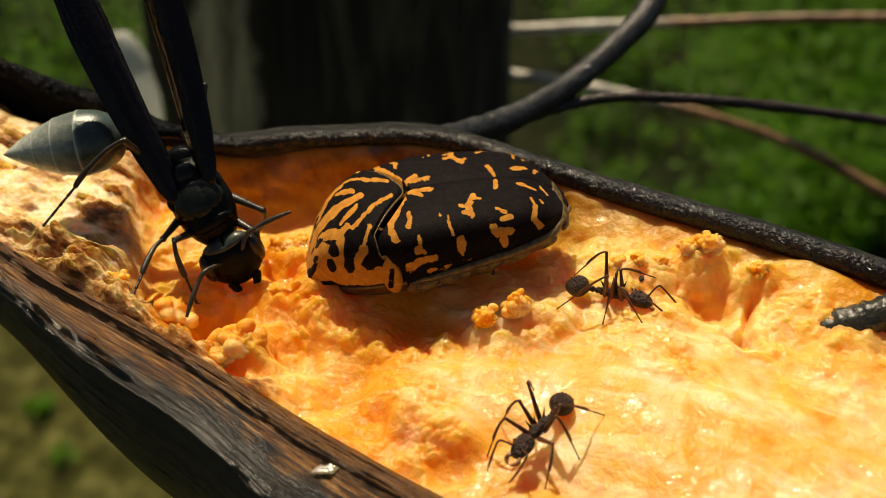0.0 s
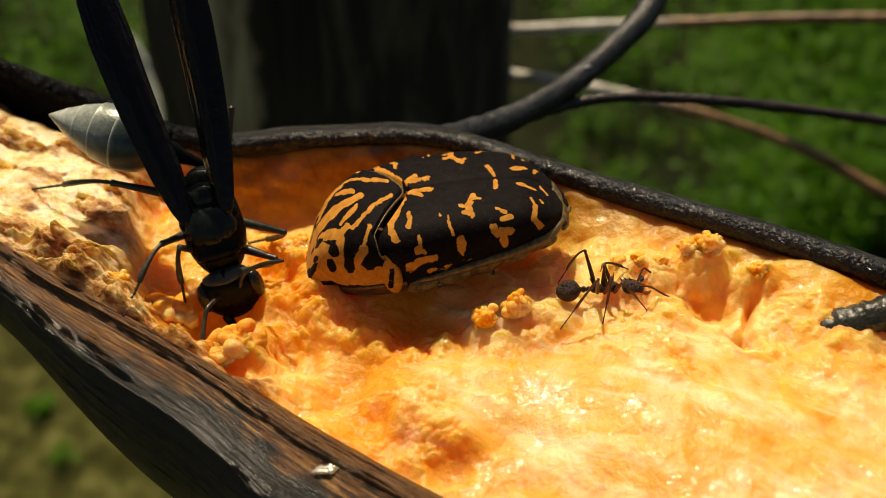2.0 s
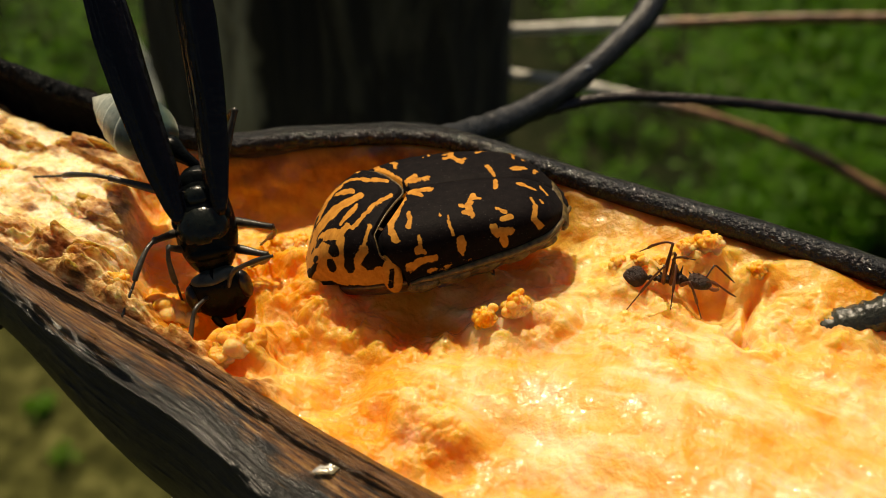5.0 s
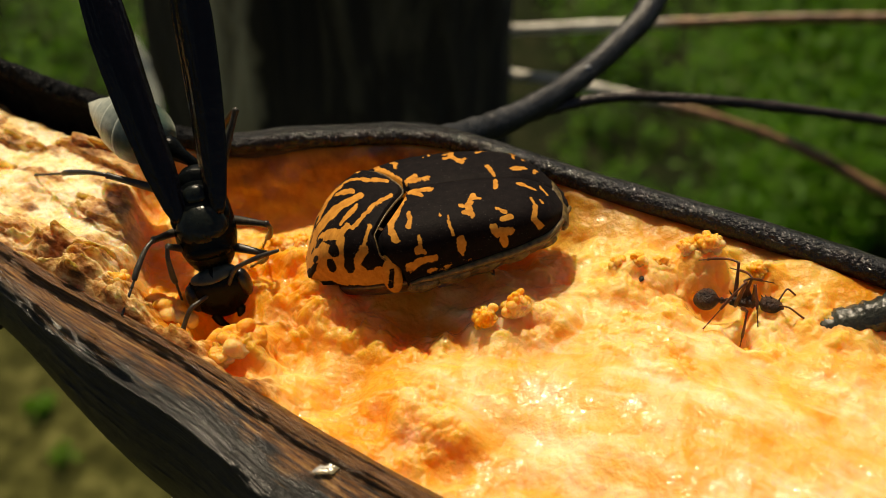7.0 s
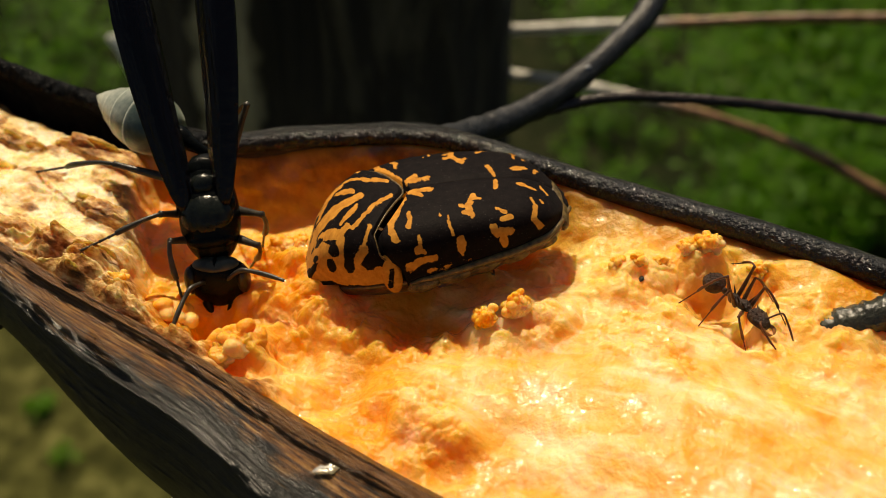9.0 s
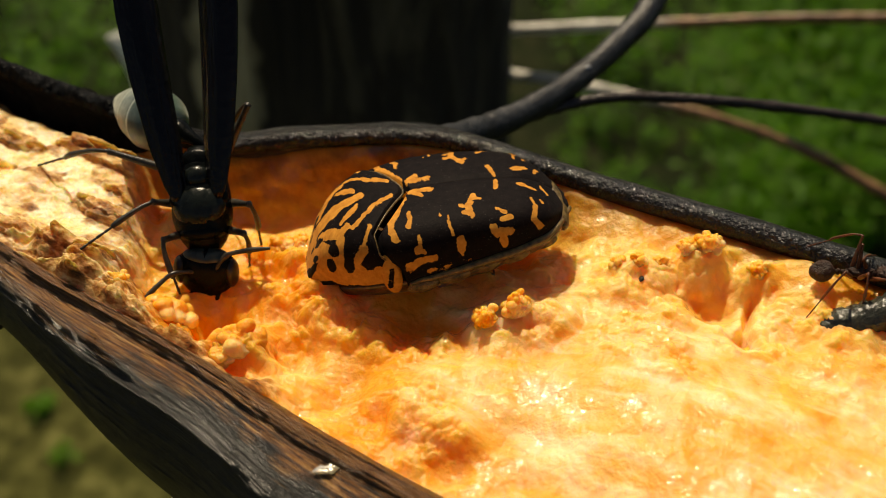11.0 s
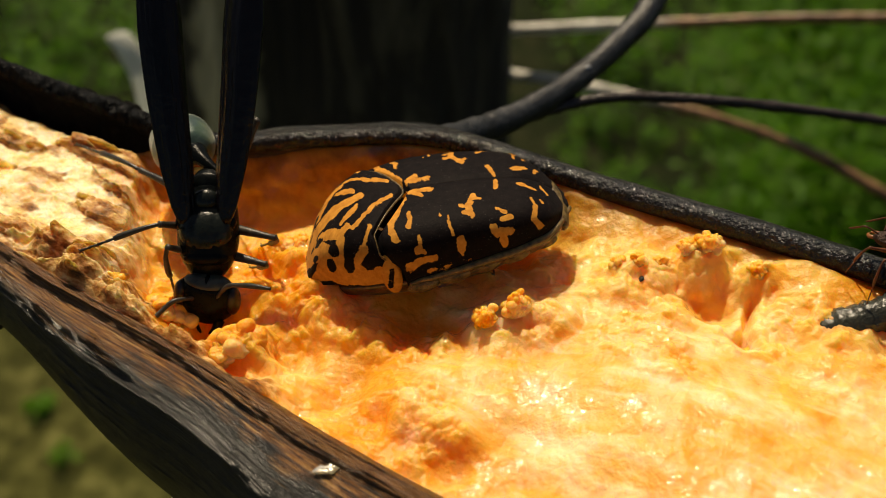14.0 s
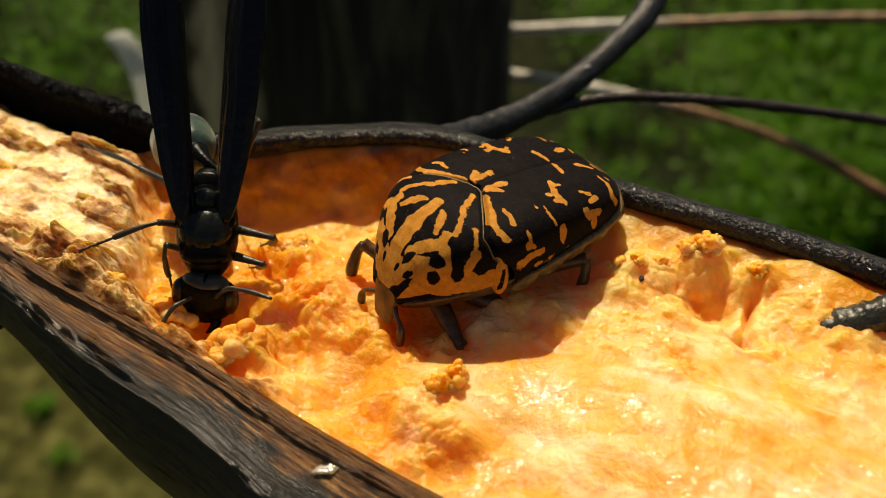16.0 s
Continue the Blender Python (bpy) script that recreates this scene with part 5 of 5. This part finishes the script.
    part("seam", mesh("seam", *tube(seam, [0.05, 0.06, 0.09, 0.06, 0.05], 80, 7), GOLD), b, "gold seam along the shield's edge")
    part("belly", mesh("belly", *body([(-9.4, 3.0, 0.3, 0.2, 0.3), (-9.0, 2.9, 2.9, 0.4, 0.9), (-7.6, 2.9, 5.0, 0.4, 1.7), (-4, 3.0, 5.8, 0.4, 2.5), (1, 3.0, 6.0, 0.4, 2.8), (4.4, 3.0, 5.4, 0.4, 2.6), (7, 2.4, 3.9, 0.5, 1.9), (9.6, 1.9, 1.9, 0.4, 1.0), (10, 1.8, 0.5, 0.3, 0.3)], 44, 40), BEETLE_LEG), b, "brown bristly underside")
    for s in (1, -1):
        for k in range(5):
            x0 = 2.2 - 2.25 * k
            v, f = ball((1.24, 0.35, 0.55), x0, s * (float(wide(x0)) - 0.45), 2.5, 12, 18)
            part("side_plate", mesh("side_plate", v, f, GOLD), b, "olive-gold side plate" if k == 0 and s > 0 else "")
        v, f = ball((0.75, 0.55, 1.7), 4.2, s * 5.55, 4.0, 20, 20)
        part("shoulder_plate", mesh("shoulder_plate", v, f, VELVET, mark=1 - marked(v[:, 0], v[:, 2], [(4.5, 3.2, 4.1, 4.6, 0.2)], 0.1, 3)), b, "orange shoulder plate with a black streak")
    part("tail_plate", mesh("tail_plate", *ball((0.8, 3.4, 1.3), -8.9, 0, 2.4, 18, 26), GOLD), b, "granular olive-gold tail plate")
    head = part("head", mesh("head", *body([(-0.4, 0, 1.5, 0.5, 0.6), (0.5, 0.05, 1.45, 0.6, 0.7), (1.6, 0.05, 1.25, 0.5, 0.55), (2.5, 0.0, 1.1, 0.36, 0.4), (3.1, -0.05, 0.95, 0.22, 0.3), (3.3, -0.05, 0.6, 0.06, 0.1)], 26, 28, 2.6), twig_material("orange_brown_head", (0.05, 0.022, 0.008), (0.34, 0.15, 0.035), 0.45)), b, "square orange-brown head", mm(9.6, 0, 3.0, 0, 66, 0))
    for s in (1, -1):
        part("eye", mesh("eye", *ball((0.5, 0.4, 0.45), 0.7, s * 1.4, 0, 12, 14), BLACK), head)
        part("antenna", mesh("antenna", *tube([(1.6, s * 1.2, 0.1), (1.9, s * 1.9, 0.35), (2.3, s * 2.4, 0.3), (2.9, s * 2.6, 0.2), (3.9, s * 2.6, 0.0)], [0.2, 0.18, 0.2, 0.32, 0.26], 24, 10), BEETLE_LEG), head, "clubbed brown feeler")
    hips = [(7.2, 1.7, 0.9, 0.9), (7.2, -1.7, 0.9, 0.9), (5.0, 2.2, 0.7, 0.95), (5.0, -2.2, 0.7, 0.95), (0.6, 3.0, 0.8, 1.05), (0.6, -3.0, 0.8, 1.05)]
    return b, legs(b, hips, 4.6, 5.8, 0.68, 0.42, BEETLE_LEG, 0.45)


BEETLE_ROWS = [(0.0, 0.39, -2.66, 0.91, 6, 12, -169.7), (15.4, 0.39, -2.66, 0.91, 6, 12, -169.7), (15.6, 0.45, -2.3, 0.85, 6, 11, -170), (15.7, 0.55, -1.7, 0.9, 3, 10, -171.5), (15.8, 1.35, -1.2, 1.75, 2.9, 7.0, -171.0),
               (15.9, 3.8, -1.6, 1.7, -9.0, -1.0, -150.0), (16.0, 4.5, -3.3, 2.2, 1.5, 6.0, -145.0)]
# feet in the beetle's own space, tucked in and then stretched out
TUCKED = [(9.4, 3.0, -0.2), (9.4, -3.0, -0.2), (5.4, 4.4, -0.8), (5.4, -4.4, -0.8), (-3.0, 3.6, 0.2), (-3.0, -3.6, 0.2)]
STRETCHED = [((7.9, 5.5, -0.6), (10.2, 4.8, -2.3)), ((9.0, -5.0, 2.9), (10.6, -5.4, -0.6)), ((3.6, 5.0, 0.1), (6.3, 3.2, -0.9)), ((3.4, -5.2, 0.1), (5.0, -6.4, -2.6)),
             ((-2.2, 5.0, 1.1), (-1.2, 5.0, -1.6)), ((-2.6, -5.0, 0.4), (-4.5, -7.0, -2.0))]   # knee and shin's end


def beetle_motion(made):
    b, limbs = made
    rows = [(t, mm(*p)) for t, *p in BEETLE_ROWS]
    walk(b, rows)
    for i, (up, low, hip, l1, l2) in enumerate(limbs):
        ra, rb = [], []
        out = Vector((0.35 if i < 2 else -0.3, 1 if i % 2 == 0 else -1, 0.5))
        f0, s0 = two_bones(hip, Vector(TUCKED[i]) * MM, l1, l2, Vector((0.1, 0.25 if i % 2 == 0 else -0.25, -1)))
        knee, shin = (Vector(q) * MM for q in STRETCHED[i])
        f1 = bone(hip, knee, out)
        at = hip + (knee - hip).normalized() * l1
        s1 = bone(at, at + shin - knee, out)
        for t, k in ((0.0, 0), (15.5, 0), (15.6, 0.1), (15.7, 0.3), (15.8, 0.7), (15.9, 0.9 + 0.1 * (i % 2)), (16.0, 1)):
            ra.append((t, between([(0.0, f0), (1.0, f1)], k)))
            rb.append((t, between([(0.0, f0.inverted() @ s0), (1.0, f1.inverted() @ s1)], k)))
        walk(up, ra)
        walk(low, rb)


BEETLE, WASP = beetle(), wasp()
ANT_A = ant("dark brown spiny ant walking over the pulp")
ANT_B = ant("dark brown spiny ant heading down to the brim")
ANT_C = ant("dark brown spiny ant climbing the fruit's outside")
# seconds, x, y, heading
ANT_A_ROWS = [(0, 12.0, -9.2, -19, 3.2), (0.9, 11.8, -9.2, -8, 3.3), (1.5, 11.5, -9.6, -2, 3.5), (2.2, 11.3, -8.8, 9, 3.5), (2.6, 10.0, -10.3, 30, 3.8), (2.8, 10.2, -9.9, 22, 3.8), (3.0, 9.7, -9.6, 46, 4.0), (3.3, 9.6, -9.0, 61, 4.1), (3.5, 9.7, -8.9, 66, 4.2), (3.6, 9.9, -9.0, 52, 3.9), (3.8, 11.0, -8.9, 19, 3.4), (4.0, 12.2, -9.2, -7, 3.2), (4.2, 13.0, -8.7, -2, 3.0), (5.2, 17.0, -8.3, -8), (6.3, 20.0, -9.6, -16, 3.5), (6.6, 20.2, -10.3, -16, 3.7), (7.0, 21.1, -10.1, -8, 3.1), (7.5, 22.4, -10.4, 10, 3.7), (7.8, 22.7, -10.9, 10, 4.2), (8.1, 22.4, -10.2, -5, 3.9), (8.4, 21.8, -9.7, -12, 3.8), (8.7, 21.3, -9.8, -30, 3.5), (9.0, 20.7, -10.6, -58, 3.6), (9.2, 21.2, -10.1, -55, 3.1), (10.2, 25.8, -9.6, -6), (11.3, 30.4, -9.1, -5, 5.0), (11.6, 32.4, -10.2, -8, 5.8), (12.2, 35.5, -10.6, -10), (13.0, 35.4, -10.4, 60), (13.4, 33.5, -10.6, 110, 7.0), (13.6, 32.2, -10.6, 118, 7.3), (14.0, 31.8, -10.3, 118, 7.5), (14.4, 32.2, -10.1, 115, 7.5), (14.8, 33.2, -10.0, 110, 7.3), (15.4, 37, -10.4, 60), (16.0, 39, -11.2, 20)]
ANT_B_ROWS = [(0, 6.2, -21.9, -127, 2.9), (0.3, 5.6, -23.5, -118, 2.7), (0.6, 4.8, -24.6, -127, 2.4), (0.9, 2.0, -29.3, -114, 3.1), (1.2, 1.2, -31.6, -110), (1.6, 1.2, -32.2, -100), (16.0, 1.2, -32.2, -100)]
ANT_C_ROWS = [(0, -18.0, -23.5, 140, -9, 0, -70), (2.7, -19.2, -21.6, 140, -9, 0, -70), (3.0, -22.4, -18.0, 140, -8.8, 0, -70), (3.3, -24.8, -15.2, 140, -8.6, 0, -70), (3.5, -26.2, -11.4, 138, -8.0, 0, -70), (3.7, -28.0, -8.6, 134, -7.6, 0, -70),
              (3.9, -30.2, -6.0, 132, -7.4, 0, -70), (4.1, -33.5, -2.5, 130, -7.6, 0, -70), (4.5, -39, 3, 128, -8.5, 0, -70), (16.0, -39, 3, 128, -8.5, 0, -70)]


def motions():
    beetle_motion(BEETLE)
    wasp_motion(WASP)
    # the crumbs are kicked aside as the beetle turns
    for ob, (x, y, size, count, turn), dx in zip(LOOSE, CRUMBS, (-4.4, -3.2)):
        here = mm(x, y, rest(x, y) + size * 0.12, 0, 0, turn)
        gone = mm(x + dx, y - 6.2, rest(x + dx, y - 6.2) + size * 0.12, 20, 0, turn + 30)
        walk(ob, [(0.0, here), (15.7, here), (15.8, here), (15.9, gone), (16.0, gone)])
    ant_motion(ANT_A, ANT_A_ROWS)
    ant_motion(ANT_B, ANT_B_ROWS)
    ant_motion(ANT_C, ANT_C_ROWS)


motions()
